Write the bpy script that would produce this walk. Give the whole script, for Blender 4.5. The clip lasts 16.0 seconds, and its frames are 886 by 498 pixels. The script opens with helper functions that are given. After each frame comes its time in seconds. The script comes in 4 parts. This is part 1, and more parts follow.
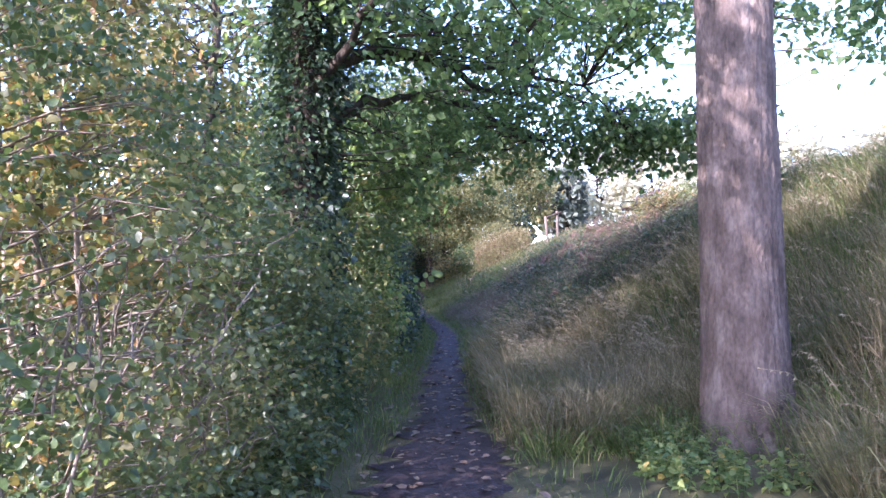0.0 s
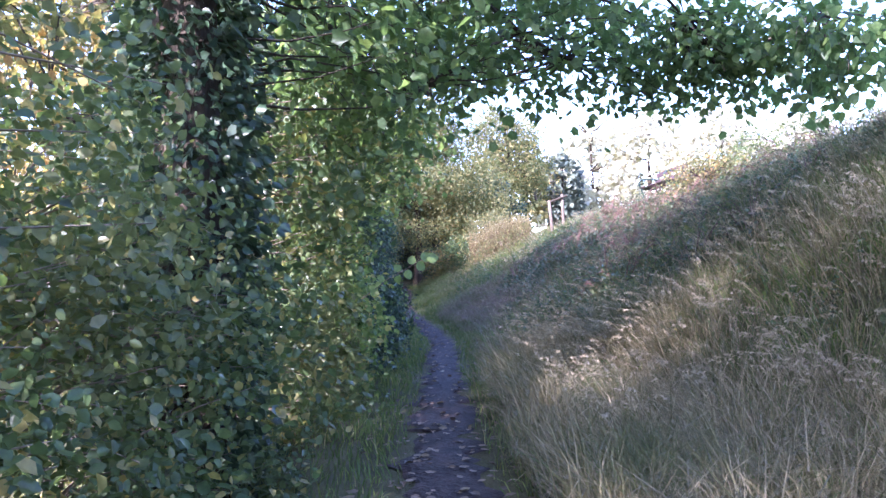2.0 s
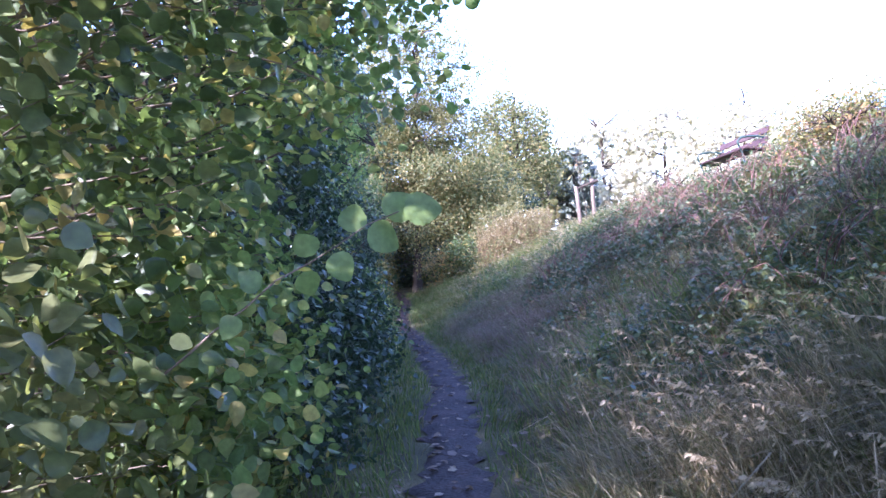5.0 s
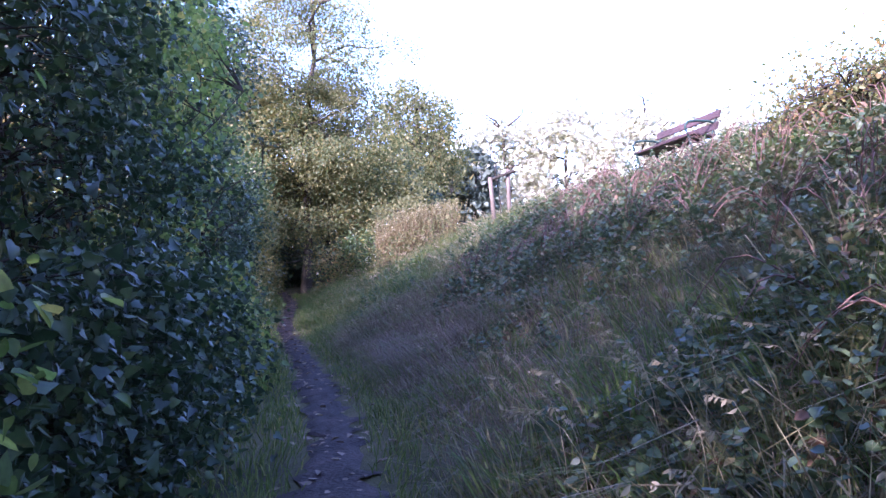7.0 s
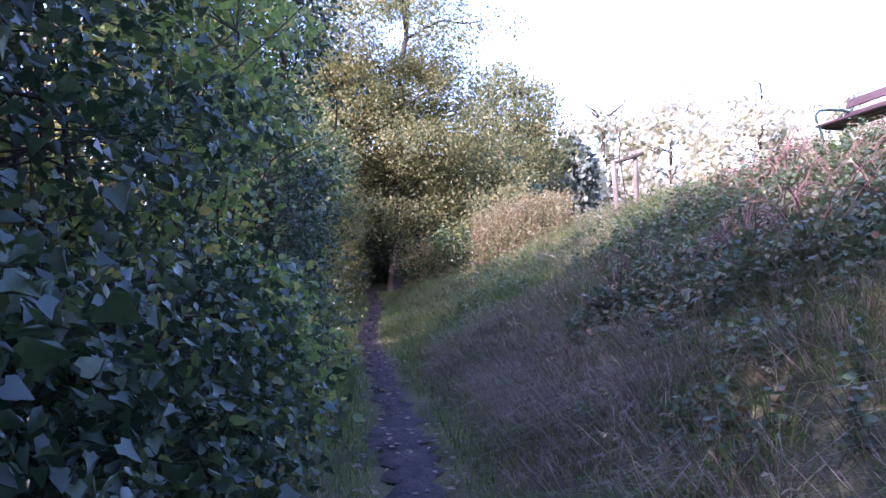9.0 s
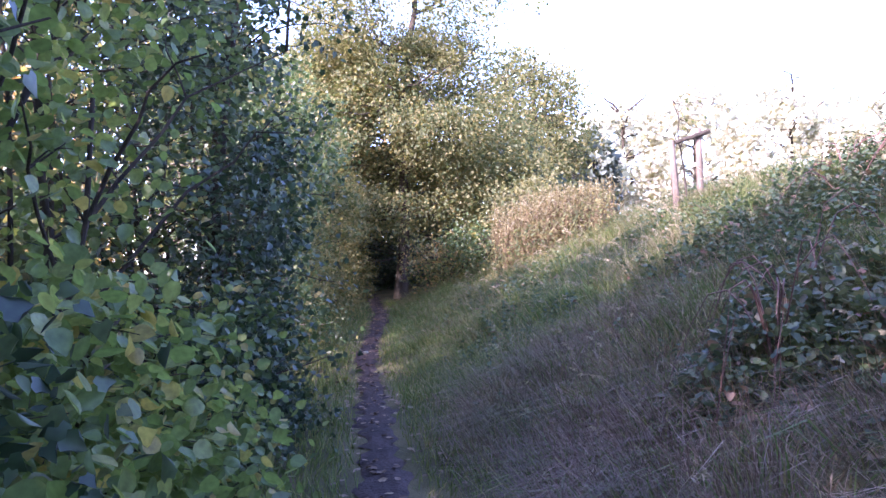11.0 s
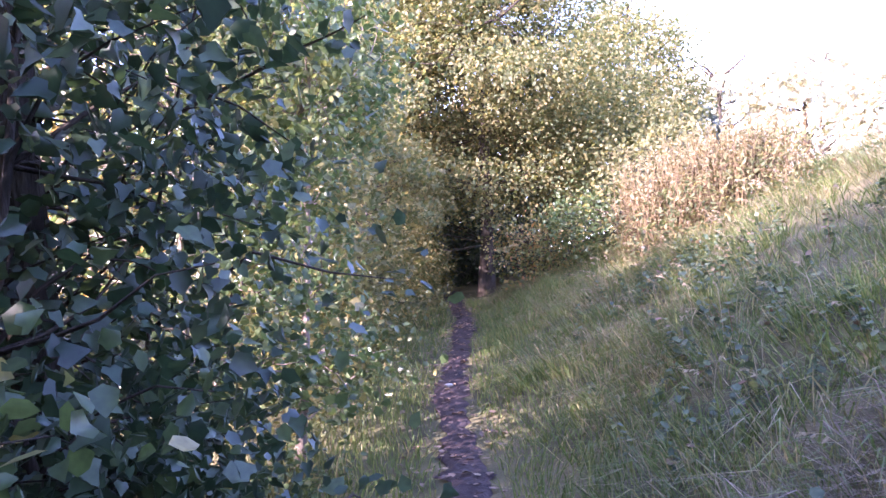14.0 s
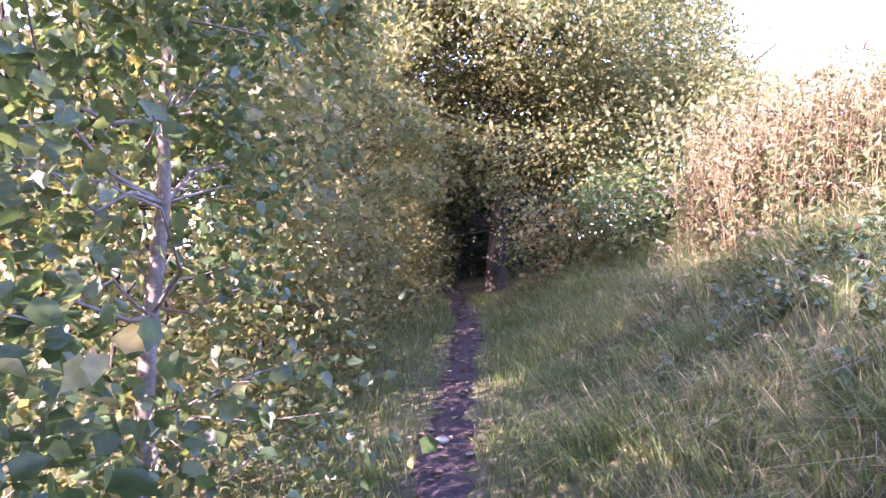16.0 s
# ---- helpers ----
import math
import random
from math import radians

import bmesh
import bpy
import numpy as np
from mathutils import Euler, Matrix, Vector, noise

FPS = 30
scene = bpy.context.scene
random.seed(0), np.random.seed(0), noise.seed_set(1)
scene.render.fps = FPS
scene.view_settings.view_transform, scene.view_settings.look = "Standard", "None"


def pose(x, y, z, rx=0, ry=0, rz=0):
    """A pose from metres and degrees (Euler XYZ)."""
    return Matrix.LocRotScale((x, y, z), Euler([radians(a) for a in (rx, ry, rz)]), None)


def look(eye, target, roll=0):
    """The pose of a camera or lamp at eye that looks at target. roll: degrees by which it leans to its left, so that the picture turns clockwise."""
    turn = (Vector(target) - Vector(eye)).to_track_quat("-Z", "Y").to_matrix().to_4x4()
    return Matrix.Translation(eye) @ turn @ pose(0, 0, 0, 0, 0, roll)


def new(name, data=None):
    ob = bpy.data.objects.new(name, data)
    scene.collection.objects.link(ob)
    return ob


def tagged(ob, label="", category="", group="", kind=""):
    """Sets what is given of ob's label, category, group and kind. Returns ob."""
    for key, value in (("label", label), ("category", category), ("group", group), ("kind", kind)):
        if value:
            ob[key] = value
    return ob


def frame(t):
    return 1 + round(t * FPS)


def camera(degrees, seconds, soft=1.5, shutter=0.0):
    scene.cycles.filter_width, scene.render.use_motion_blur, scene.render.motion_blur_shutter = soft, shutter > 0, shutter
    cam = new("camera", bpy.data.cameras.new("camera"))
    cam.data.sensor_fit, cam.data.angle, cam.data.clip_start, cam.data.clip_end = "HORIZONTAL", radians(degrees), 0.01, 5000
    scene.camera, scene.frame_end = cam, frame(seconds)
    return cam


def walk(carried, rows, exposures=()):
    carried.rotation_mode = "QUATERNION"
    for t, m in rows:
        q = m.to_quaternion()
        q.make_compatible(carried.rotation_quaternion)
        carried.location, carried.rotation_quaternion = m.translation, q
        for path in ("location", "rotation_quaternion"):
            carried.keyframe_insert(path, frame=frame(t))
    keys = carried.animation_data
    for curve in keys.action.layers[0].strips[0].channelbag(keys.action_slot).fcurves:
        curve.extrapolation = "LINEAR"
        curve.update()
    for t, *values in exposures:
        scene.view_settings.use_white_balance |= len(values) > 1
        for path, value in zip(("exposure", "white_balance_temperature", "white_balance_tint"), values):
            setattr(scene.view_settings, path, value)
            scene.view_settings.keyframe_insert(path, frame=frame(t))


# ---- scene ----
cam = camera(62.0, 16.0)
METRES, EYE, TILT, LEAN, TURN = 23.0, 1.34, 2.17, 0.5, 0.0
ROWS = [
    (0.0, 0.0000, 0.0000, 0.0000, 0.00, 0.00, 0.00),
    (0.5, -0.0043, 0.0339, -0.0026, 0.17, -0.36, 0.19),
    (1.0, -0.0048, 0.0697, -0.0059, 0.33, -0.43, 0.60),
    (1.5, -0.0035, 0.1071, -0.0082, 0.10, -0.23, 0.69),
    (2.0, -0.0024, 0.1442, -0.0103, -0.86, -0.15, 1.06),
    (2.5, 0.0012, 0.1813, -0.0117, -1.53, 0.03, 1.22),
    (3.0, 0.0005, 0.2186, -0.0136, -1.73, 0.26, 0.97),
    (3.5, 0.0027, 0.2580, -0.0147, -1.54, -0.02, 1.07),
    (6.0, -0.0030, 0.3909, -0.0223, -0.39, 0.79, 2.25),
    (6.5, 0.0036, 0.4232, -0.0233, -6.85, 0.70, 2.22),
    (7.0, 0.0021, 0.4531, -0.0244, -8.82, 0.35, 0.31),
    (7.5, 0.0023, 0.4838, -0.0235, -7.77, -0.09, 0.09),
    (8.0, -0.0003, 0.5121, -0.0241, -3.19, -0.14, -0.34),
    (10.5, -0.0010, 0.6568, -0.0227, -1.75, 0.12, -0.82),
    (11.0, -0.0005, 0.6886, -0.0235, -1.26, 0.12, -0.62),
    (11.5, -0.0047, 0.7202, -0.0238, 0.62, -0.23, -0.11),
    (12.0, -0.0044, 0.7520, -0.0242, 1.27, -0.12, -0.09),
    (12.5, -0.0100, 0.7824, -0.0259, 3.44, -0.26, 0.04),
    (13.0, -0.0100, 0.8130, -0.0266, 3.38, -0.24, 0.64),
    (13.5, -0.0156, 0.8428, -0.0292, 3.65, -0.72, 0.74),
    (14.0, -0.0177, 0.8739, -0.0321, 4.38, -0.29, 1.79),
    (14.5, -0.0212, 0.9050, -0.0351, 3.65, 0.02, 0.04),
    (15.0, -0.0212, 0.9368, -0.0376, 4.18, -0.18, 1.24),
    (15.5, -0.0235, 0.9680, -0.0381, 3.77, -0.18, -0.38),
    (16.0, -0.0256, 0.9981, -0.0372, 4.65, -1.12, -0.43),
]
walk(cam, [(t, pose(0, 0, EYE, TILT, LEAN, TURN) @ pose(METRES * x, METRES * y, METRES * z, 90 + pitch, roll, yaw)) for t, x, y, z, yaw, pitch, roll in ROWS],
     [(0.0, 2.75, 5300, 38), (2.0, 3.15, 5150, 38), (3.5, 3.2, 5150, 39), (6.0, 2.85, 5000, 42), (7.5, 2.65, 5100, 48), (11.0, 3.0, 5450, 48), (13.5, 3.6, 5600, 56), (16.0, 3.6, 5700, 55)])

# ---- world, sun ----
SUN_EL, SUN_AZ = 28.0, 227.0          # degrees above the horizon; compass bearing of the sun, 0 = +y, 90 = +x
world = bpy.data.worlds.new("world")
scene.world = world
world.use_nodes = True
wn = world.node_tree
sky = wn.nodes.new("ShaderNodeTexSky")
sky.sky_type, sky.sun_disc = "NISHITA", False
sky.sun_elevation, sky.sun_rotation = radians(SUN_EL), radians(SUN_AZ)
sky.air_density, sky.dust_density, sky.ozone_density = 1.0, 1.0, 1.0
wn.nodes["Background"].inputs["Strength"].default_value = 0.15
wn.links.new(sky.outputs[0], wn.nodes["Background"].inputs[0])
sun_to = Vector((math.sin(radians(SUN_AZ)) * math.cos(radians(SUN_EL)), math.cos(radians(SUN_AZ)) * math.cos(radians(SUN_EL)), math.sin(radians(SUN_EL))))
lamp = bpy.data.lights.new("sun", "SUN")
lamp.energy, lamp.angle, lamp.color = 3.3, radians(0.6), (1.0, 0.90, 0.74)
sun = new("sun", lamp)
sun.matrix_world = look(sun_to * 60, (0, 0, 0))

rng = np.random.default_rng(7)

# ---- materials ----
def ramp(nt, fac, stops):
    r = nt.nodes.new("ShaderNodeValToRGB")
    e = r.color_ramp.elements
    while len(e) < len(stops):
        e.new(0.5)
    for el, (p, c) in zip(e, stops):
        el.position, el.color = p, (*c, 1)
    nt.links.new(fac, r.inputs[0])
    return r.outputs[0]


def noise_tex(nt, scale, detail=4.0, stretch=None):
    n = nt.nodes.new("ShaderNodeTexNoise")
    n.inputs["Scale"].default_value, n.inputs["Detail"].default_value = scale, detail
    g = nt.nodes.new("ShaderNodeNewGeometry")
    if stretch:
        m = nt.nodes.new("ShaderNodeMapping")
        m.inputs["Scale"].default_value = stretch
        nt.links.new(g.outputs["Position"], m.inputs[0])
        nt.links.new(m.outputs[0], n.inputs["Vector"])
    else:
        nt.links.new(g.outputs["Position"], n.inputs["Vector"])
    return n.outputs["Fac"]


def mixed(nt, a, b, fac, mode="MIX"):
    m = nt.nodes.new("ShaderNodeMix")
    m.data_type, m.blend_type = "RGBA", mode
    for k, v in ((0, fac), (6, a), (7, b)):
        if hasattr(v, "default_value"):
            nt.links.new(v, m.inputs[k])
        else:
            m.inputs[k].default_value = v if k == 0 else (*v, 1)
    return m.outputs[2]


def leaf_material(name, stops, rough=0.45, through_light=0.4, patch=None, patch_scale=0.7, spec=0.5):
    """Leaf colours picked leaf by leaf, with a second colour in wide patches, and light passing through."""
    def softer(c):
        grey = 0.35 * c[0] + 0.55 * c[1] + 0.1 * c[2]
        return tuple(v + (grey - v) * 0.22 for v in c)
    stops = [(p, softer(c)) for p, c in stops]
    patch = softer(patch) if patch else None
    m = bpy.data.materials.new(name)
    m.use_nodes = True
    nt = m.node_tree
    b = nt.nodes["Principled BSDF"]
    g = nt.nodes.new("ShaderNodeNewGeometry")
    col = ramp(nt, g.outputs["Random Per Island"], stops)
    if patch:
        f = ramp(nt, noise_tex(nt, patch_scale, 3), [(0.5, (0, 0, 0)), (0.68, (1, 1, 1))])
        col = mixed(nt, col, patch, f)
    grain = ramp(nt, noise_tex(nt, 45, 3), [(0.3, (0.72, 0.72, 0.72)), (0.7, (1.15, 1.15, 1.15))])
    col = mixed(nt, col, grain, 1.0, "MULTIPLY")
    nt.links.new(col, b.inputs["Base Color"])
    b.inputs["Roughness"].default_value = rough
    b.inputs["Specular IOR Level"].default_value = spec
    t = nt.nodes.new("ShaderNodeBsdfTranslucent")
    warm = mixed(nt, col, (1.0, 1.0, 0.6), 1.0, "MULTIPLY")
    bright = mixed(nt, warm, (1.6, 1.6, 1.6), 1.0, "MULTIPLY")
    nt.links.new(bright, t.inputs[0])
    mx = nt.nodes.new("ShaderNodeMixShader")
    mx.inputs[0].default_value = through_light
    nt.links.new(b.outputs[0], mx.inputs[1])
    nt.links.new(t.outputs[0], mx.inputs[2])
    nt.links.new(mx.outputs[0], nt.nodes["Material Output"].inputs[0])
    return m


def solid_material(name, stops, scale=6, rough=0.9, bump=0.4, stretch=None, fine=60, metal=0.0, bump_dist=0.02):
    m = bpy.data.materials.new(name)
    m.use_nodes = True
    nt = m.node_tree
    b = nt.nodes["Principled BSDF"]
    n = noise_tex(nt, scale, 8, stretch)
    f = noise_tex(nt, fine, 6, stretch)
    col = ramp(nt, n, stops)
    grain = ramp(nt, f, [(0.25, (0.6, 0.6, 0.6)), (0.75, (1.25, 1.25, 1.25))])
    nt.links.new(mixed(nt, col, grain, 1.0, "MULTIPLY"), b.inputs["Base Color"])
    b.inputs["Roughness"].default_value, b.inputs["Metallic"].default_value = rough, metal
    b.inputs["Specular IOR Level"].default_value = 0.25
    bp = nt.nodes.new("ShaderNodeBump")
    bp.inputs["Strength"].default_value, bp.inputs["Distance"].default_value = bump, bump_dist
    nt.links.new(f, bp.inputs["Height"])
    nt.links.new(bp.outputs[0], b.inputs["Normal"])
    return m


SOIL = solid_material("bank_soil", [(0.3, (0.05, 0.045, 0.022)), (0.5, (0.09, 0.085, 0.035)), (0.7, (0.15, 0.12, 0.06))], 1.3, bump=0.8)
DIRT = solid_material("trodden_earth", [(0.3, (0.026, 0.017, 0.016)), (0.5, (0.044, 0.029, 0.027)), (0.72, (0.078, 0.054, 0.048))], 5, 0.75, 0.9, fine=35)
BARK = solid_material("grey_brown_bark", [(0.3, (0.085, 0.064, 0.052)), (0.55, (0.16, 0.122, 0.10)), (0.75, (0.25, 0.20, 0.17))], 7, 0.95, 0.9, (1, 1, 0.45), 46)
DARK_BARK = solid_material("dark_bark", [(0.3, (0.025, 0.02, 0.016)), (0.6, (0.07, 0.055, 0.04)), (0.8, (0.13, 0.10, 0.07))], 9, 0.95, 0.8, (1, 1, 0.3))
TWIG = solid_material("pale_twig_bark", [(0.3, (0.13, 0.10, 0.07)), (0.6, (0.26, 0.21, 0.16)), (0.8, (0.42, 0.37, 0.30))], 8, 0.85, 0.3)
STEM = solid_material("dry_stalk", [(0.3, (0.10, 0.07, 0.035)), (0.7, (0.22, 0.155, 0.075))], 6, 0.85, 0.2)
STAKE = solid_material("weathered_stake_wood", [(0.3, (0.10, 0.075, 0.055)), (0.7, (0.19, 0.145, 0.11))], 6, 0.85, 0.5, (1, 1, 0.15))
BENCH = solid_material("brown_bench_wood", [(0.3, (0.05, 0.03, 0.03)), (0.7, (0.10, 0.06, 0.055))], 6, 0.6, 0.4, (1, 0.15, 1))
IRON = solid_material("dark_green_iron", [(0.3, (0.015, 0.03, 0.028)), (0.7, (0.03, 0.06, 0.05))], 14, 0.45, 0.2)

GREEN = leaf_material("green_hedge_leaf", [(0.0, (0.045, 0.085, 0.022)), (0.5, (0.075, 0.13, 0.03)), (0.85, (0.12, 0.18, 0.045)), (0.95, (0.32, 0.26, 0.05))], 0.4, 0.42, (0.15, 0.17, 0.045))
LIME = leaf_material("light_green_leaf", [(0.0, (0.10, 0.17, 0.03)), (0.6, (0.16, 0.25, 0.05)), (0.9, (0.28, 0.32, 0.06)), (0.97, (0.42, 0.32, 0.05))], 0.42, 0.5)
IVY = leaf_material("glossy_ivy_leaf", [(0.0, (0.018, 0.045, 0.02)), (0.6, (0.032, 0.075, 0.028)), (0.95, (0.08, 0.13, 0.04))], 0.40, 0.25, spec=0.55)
MAPLE = leaf_material("turning_maple_leaf", [(0.0, (0.09, 0.12, 0.025)), (0.45, (0.16, 0.18, 0.04)), (0.75, (0.30, 0.26, 0.05)), (0.95, (0.40, 0.19, 0.04))], 0.5, 0.45, (0.22, 0.15, 0.04), 1.1)
CANOPY = leaf_material("sycamore_leaf", [(0.0, (0.06, 0.115, 0.035)), (0.6, (0.10, 0.18, 0.05)), (0.95, (0.18, 0.26, 0.07))], 0.42, 0.6)
GOLD = leaf_material("golden_autumn_leaf", [(0.0, (0.20, 0.17, 0.04)), (0.5, (0.36, 0.27, 0.06)), (0.95, (0.48, 0.24, 0.05))], 0.5, 0.5)
OAK = leaf_material("late_oak_leaf", [(0.0, (0.075, 0.10, 0.028)), (0.5, (0.13, 0.145, 0.042)), (0.85, (0.23, 0.205, 0.06)), (0.97, (0.31, 0.235, 0.06))], 0.55, 0.45, (0.20, 0.18, 0.055), 0.45, 0.3)
PINE = leaf_material("dark_conifer_needle", [(0.0, (0.06, 0.085, 0.06)), (0.9, (0.11, 0.14, 0.10))], 0.6, 0.1)
# whitish tones put sun glare and distance haze into the leaf colour
PALE = leaf_material("hazed_far_leaf", [(0.0, (0.34, 0.33, 0.26)), (0.9, (0.52, 0.50, 0.41))], 0.6, 0.4)
GRASS = leaf_material("green_grass_blade", [(0.0, (0.07, 0.10, 0.025)), (0.5, (0.13, 0.165, 0.045)), (0.8, (0.21, 0.22, 0.07)), (0.93, (0.32, 0.25, 0.11))], 0.55, 0.4, (0.22, 0.19, 0.06), 0.9, 0.18)
LAWN = leaf_material("verge_grass_blade", [(0.0, (0.065, 0.11, 0.015)), (0.6, (0.12, 0.18, 0.03)), (0.9, (0.22, 0.24, 0.05)), (0.98, (0.34, 0.27, 0.11))], 0.55, 0.42, spec=0.18)
HAY = leaf_material("dry_grass_blade", [(0.0, (0.10, 0.10, 0.04)), (0.35, (0.17, 0.145, 0.06)), (0.7, (0.28, 0.22, 0.115)), (0.95, (0.40, 0.32, 0.19))], 0.6, 0.35, (0.13, 0.14, 0.05), 0.8, 0.15)
RUSSET = leaf_material("russet_fine_grass", [(0.0, (0.13, 0.075, 0.05)), (0.5, (0.23, 0.145, 0.10)), (0.95, (0.38, 0.265, 0.19))], 0.6, 0.25, (0.10, 0.105, 0.045), 0.6, 0.15)
SEED = leaf_material("pale_grass_seed_head", [(0.0, (0.26, 0.20, 0.11)), (0.95, (0.44, 0.35, 0.21))], 0.6, 0.35)
NETTLE = leaf_material("nettle_leaf", [(0.0, (0.04, 0.075, 0.03)), (0.6, (0.075, 0.12, 0.04)), (0.9, (0.14, 0.19, 0.05)), (0.97, (0.22, 0.10, 0.05))], 0.5, 0.3)
BRAMBLE = leaf_material("bramble_leaf", [(0.0, (0.045, 0.075, 0.035)), (0.55, (0.085, 0.125, 0.055)), (0.85, (0.14, 0.17, 0.07)), (0.96, (0.26, 0.14, 0.07))], 0.45, 0.3, (0.12, 0.12, 0.05), 0.9, 0.32)
CANE = solid_material("purple_brown_cane", [(0.3, (0.10, 0.05, 0.04)), (0.7, (0.22, 0.13, 0.10))], 8, 0.7, 0.2)
PLUME = leaf_material("rusty_plume", [(0.0, (0.12, 0.10, 0.025)), (0.6, (0.20, 0.16, 0.04)), (0.95, (0.36, 0.32, 0.17))], 0.7, 0.4)
STRAW = leaf_material("withered_stalk_leaf", [(0.0, (0.09, 0.06, 0.02)), (0.6, (0.16, 0.11, 0.03)), (0.95, (0.26, 0.20, 0.06))], 0.6, 0.35)
LITTER = leaf_material("fallen_leaf", [(0.0, (0.10, 0.06, 0.035)), (0.5, (0.22, 0.13, 0.07)), (0.9, (0.24, 0.15, 0.08)), (0.98, (0.30, 0.22, 0.11))], 0.6, 0.15)
PALE_STONE = solid_material("pale_stone", [(0.3, (0.30, 0.27, 0.23)), (0.7, (0.46, 0.42, 0.36))], 12, 0.7, 0.3)

# ---- mesh tools ----
def raw_mesh(name, verts, faces, mat, smooth=False):
    """verts (n, 3); faces: arrays of indices, each (m, k)."""
    me = bpy.data.meshes.new(name)
    verts = np.asarray(verts, dtype=np.float32)
    faces = [np.asarray(f, dtype=np.int32) for f in faces if len(f)]
    loops = np.concatenate([f.ravel() for f in faces])
    sizes = np.concatenate([np.full(len(f), f.shape[1], dtype=np.int32) for f in faces])
    me.vertices.add(len(verts))
    me.vertices.foreach_set("co", verts.ravel())
    me.loops.add(len(loops))
    me.loops.foreach_set("vertex_index", loops)
    me.polygons.add(len(sizes))
    me.polygons.foreach_set("loop_start", np.concatenate(([0], np.cumsum(sizes)[:-1])).astype(np.int32))
    me.polygons.foreach_set("loop_total", sizes)
    if smooth:
        me.polygons.foreach_set("use_smooth", np.ones(len(sizes), dtype=bool))
    me.update(calc_edges=True)
    me.materials.append(mat)
    return me


def part_raw(name, verts, faces, mat, parent, label="", smooth=False):
    ob = new(name, raw_mesh(name, verts, faces, mat, smooth))
    ob.parent = parent
    if label:
        tagged(ob, label)
    return ob


def part(name, bm, mat, parent, label=""):
    me = bpy.data.meshes.new(name)
    bm.to_mesh(me)
    bm.free()
    me.materials.append(mat)
    ob = new(name, me)
    ob.parent = parent
    if label:
        tagged(ob, label)
    return ob


def unit(v):
    return v / np.maximum(np.linalg.norm(v, axis=-1, keepdims=True), 1e-9)


LEAF = np.array([(0, 0, 0), (0.28, -0.36, 0.07), (0.68, -0.30, 0.05), (1, 0, -0.10), (0.68, 0.30, 0.05), (0.28, 0.36, 0.07)])
ROUND = np.array([(0, 0, 0), (0.25, -0.46, 0.06), (0.78, -0.42, 0.02), (1, 0, -0.08), (0.78, 0.42, 0.02), (0.25, 0.46, 0.06)])
SLIM = np.array([(0, 0, 0), (0.3, -0.2, 0.05), (0.65, -0.17, 0.02), (1, 0, -0.15), (0.65, 0.17, 0.02), (0.3, 0.2, 0.05)])
HEART = np.array([(0, 0, 0), (0.08, -0.44, 0.07), (0.55, -0.38, 0.04), (1, 0, -0.12), (0.55, 0.38, 0.04), (0.08, 0.44, 0.07)])
OVAL = np.array([(0, 0, 0), (0.10, -0.27, 0.05), (0.34, -0.42, 0.07), (0.62, -0.37, 0.05), (0.86, -0.17, 0.0), (1, 0, -0.10), (0.86, 0.17, 0.0), (0.62, 0.37, 0.05), (0.34, 0.42, 0.07), (0.10, 0.27, 0.05)])
IVY_LEAF = np.array([(0, 0, 0), (-0.14, -0.28, 0.04), (0.16, -0.50, 0.05), (0.40, -0.29, 0.06), (0.68, -0.22, 0.04), (1, 0, -0.1), (0.68, 0.22, 0.04), (0.40, 0.29, 0.06), (0.16, 0.50, 0.05), (-0.14, 0.28, 0.04)])
LOBED = np.array([(0, 0, 0), (0.0, -0.30, 0.04), (0.27, -0.35, 0.06), (0.50, -0.44, 0.04), (0.68, -0.25, 0.05), (1, 0, -0.1), (0.68, 0.25, 0.05), (0.50, 0.44, 0.04), (0.27, 0.35, 0.06), (0.0, 0.30, 0.04)])


def leaf_arrays(at, axis, size, shape=LEAF, flat=0.6):
    """Folded leaves that start at points, along axes; flat: how far their faces turn up."""
    n = len(at)
    axis = unit(axis)
    up = rng.normal(size=(n, 3)) * (1 - flat) + np.array((0, 0, 1.0)) * flat
    side = unit(np.cross(axis, up))
    face = np.cross(side, axis)
    s = np.asarray(size).reshape(-1, 1, 1)
    wide = rng.uniform(0.8, 1.15, (n, 1, 1))
    v = at[:, None] + s * (shape[None, :, 0:1] * axis[:, None] + wide * shape[None, :, 1:2] * side[:, None] + shape[None, :, 2:3] * face[:, None] * rng.uniform(0, 2.4, (n, 1, 1)))
    k = len(shape)
    if k == 6:
        f = np.array([(0, 1, 2, 3), (0, 3, 4, 5)])
    else:
        f = np.array([(0, 1, 2, 5), (2, 3, 4, 5), (0, 5, 8, 9), (5, 6, 7, 8)])
    faces = (np.arange(n)[:, None, None] * k + f[None]).reshape(-1, 4)
    return v.reshape(-1, 3), faces


def blade_arrays(root, lean, height, width):
    """Bent grass blades: a quad and a tip. lean: horizontal offset of the tip."""
    n = len(root)
    a = rng.uniform(0, 2 * np.pi, n)
    side = np.stack((np.cos(a), np.sin(a), 0 * a), 1) * width[:, None] * 0.5
    up = np.zeros((n, 3))
    up[:, 2] = height
    l3 = np.concatenate((lean, np.zeros((n, 1))), 1)
    mid = root + up * 0.6 + l3 * 0.33
    tip = root + up * np.sqrt(np.maximum(0.15, 1 - (np.linalg.norm(lean, axis=1) / np.maximum(height, 1e-3)) ** 2 * 0.4))[:, None] + l3
    v = np.stack((root - side, root + side, mid + side * 0.8, mid - side * 0.8, tip), 1)
    i = np.arange(n)[:, None] * 5
    return v.reshape(-1, 3), [i + np.array([[0, 1, 2, 3]]), i + np.array([[3, 2, 4]])]


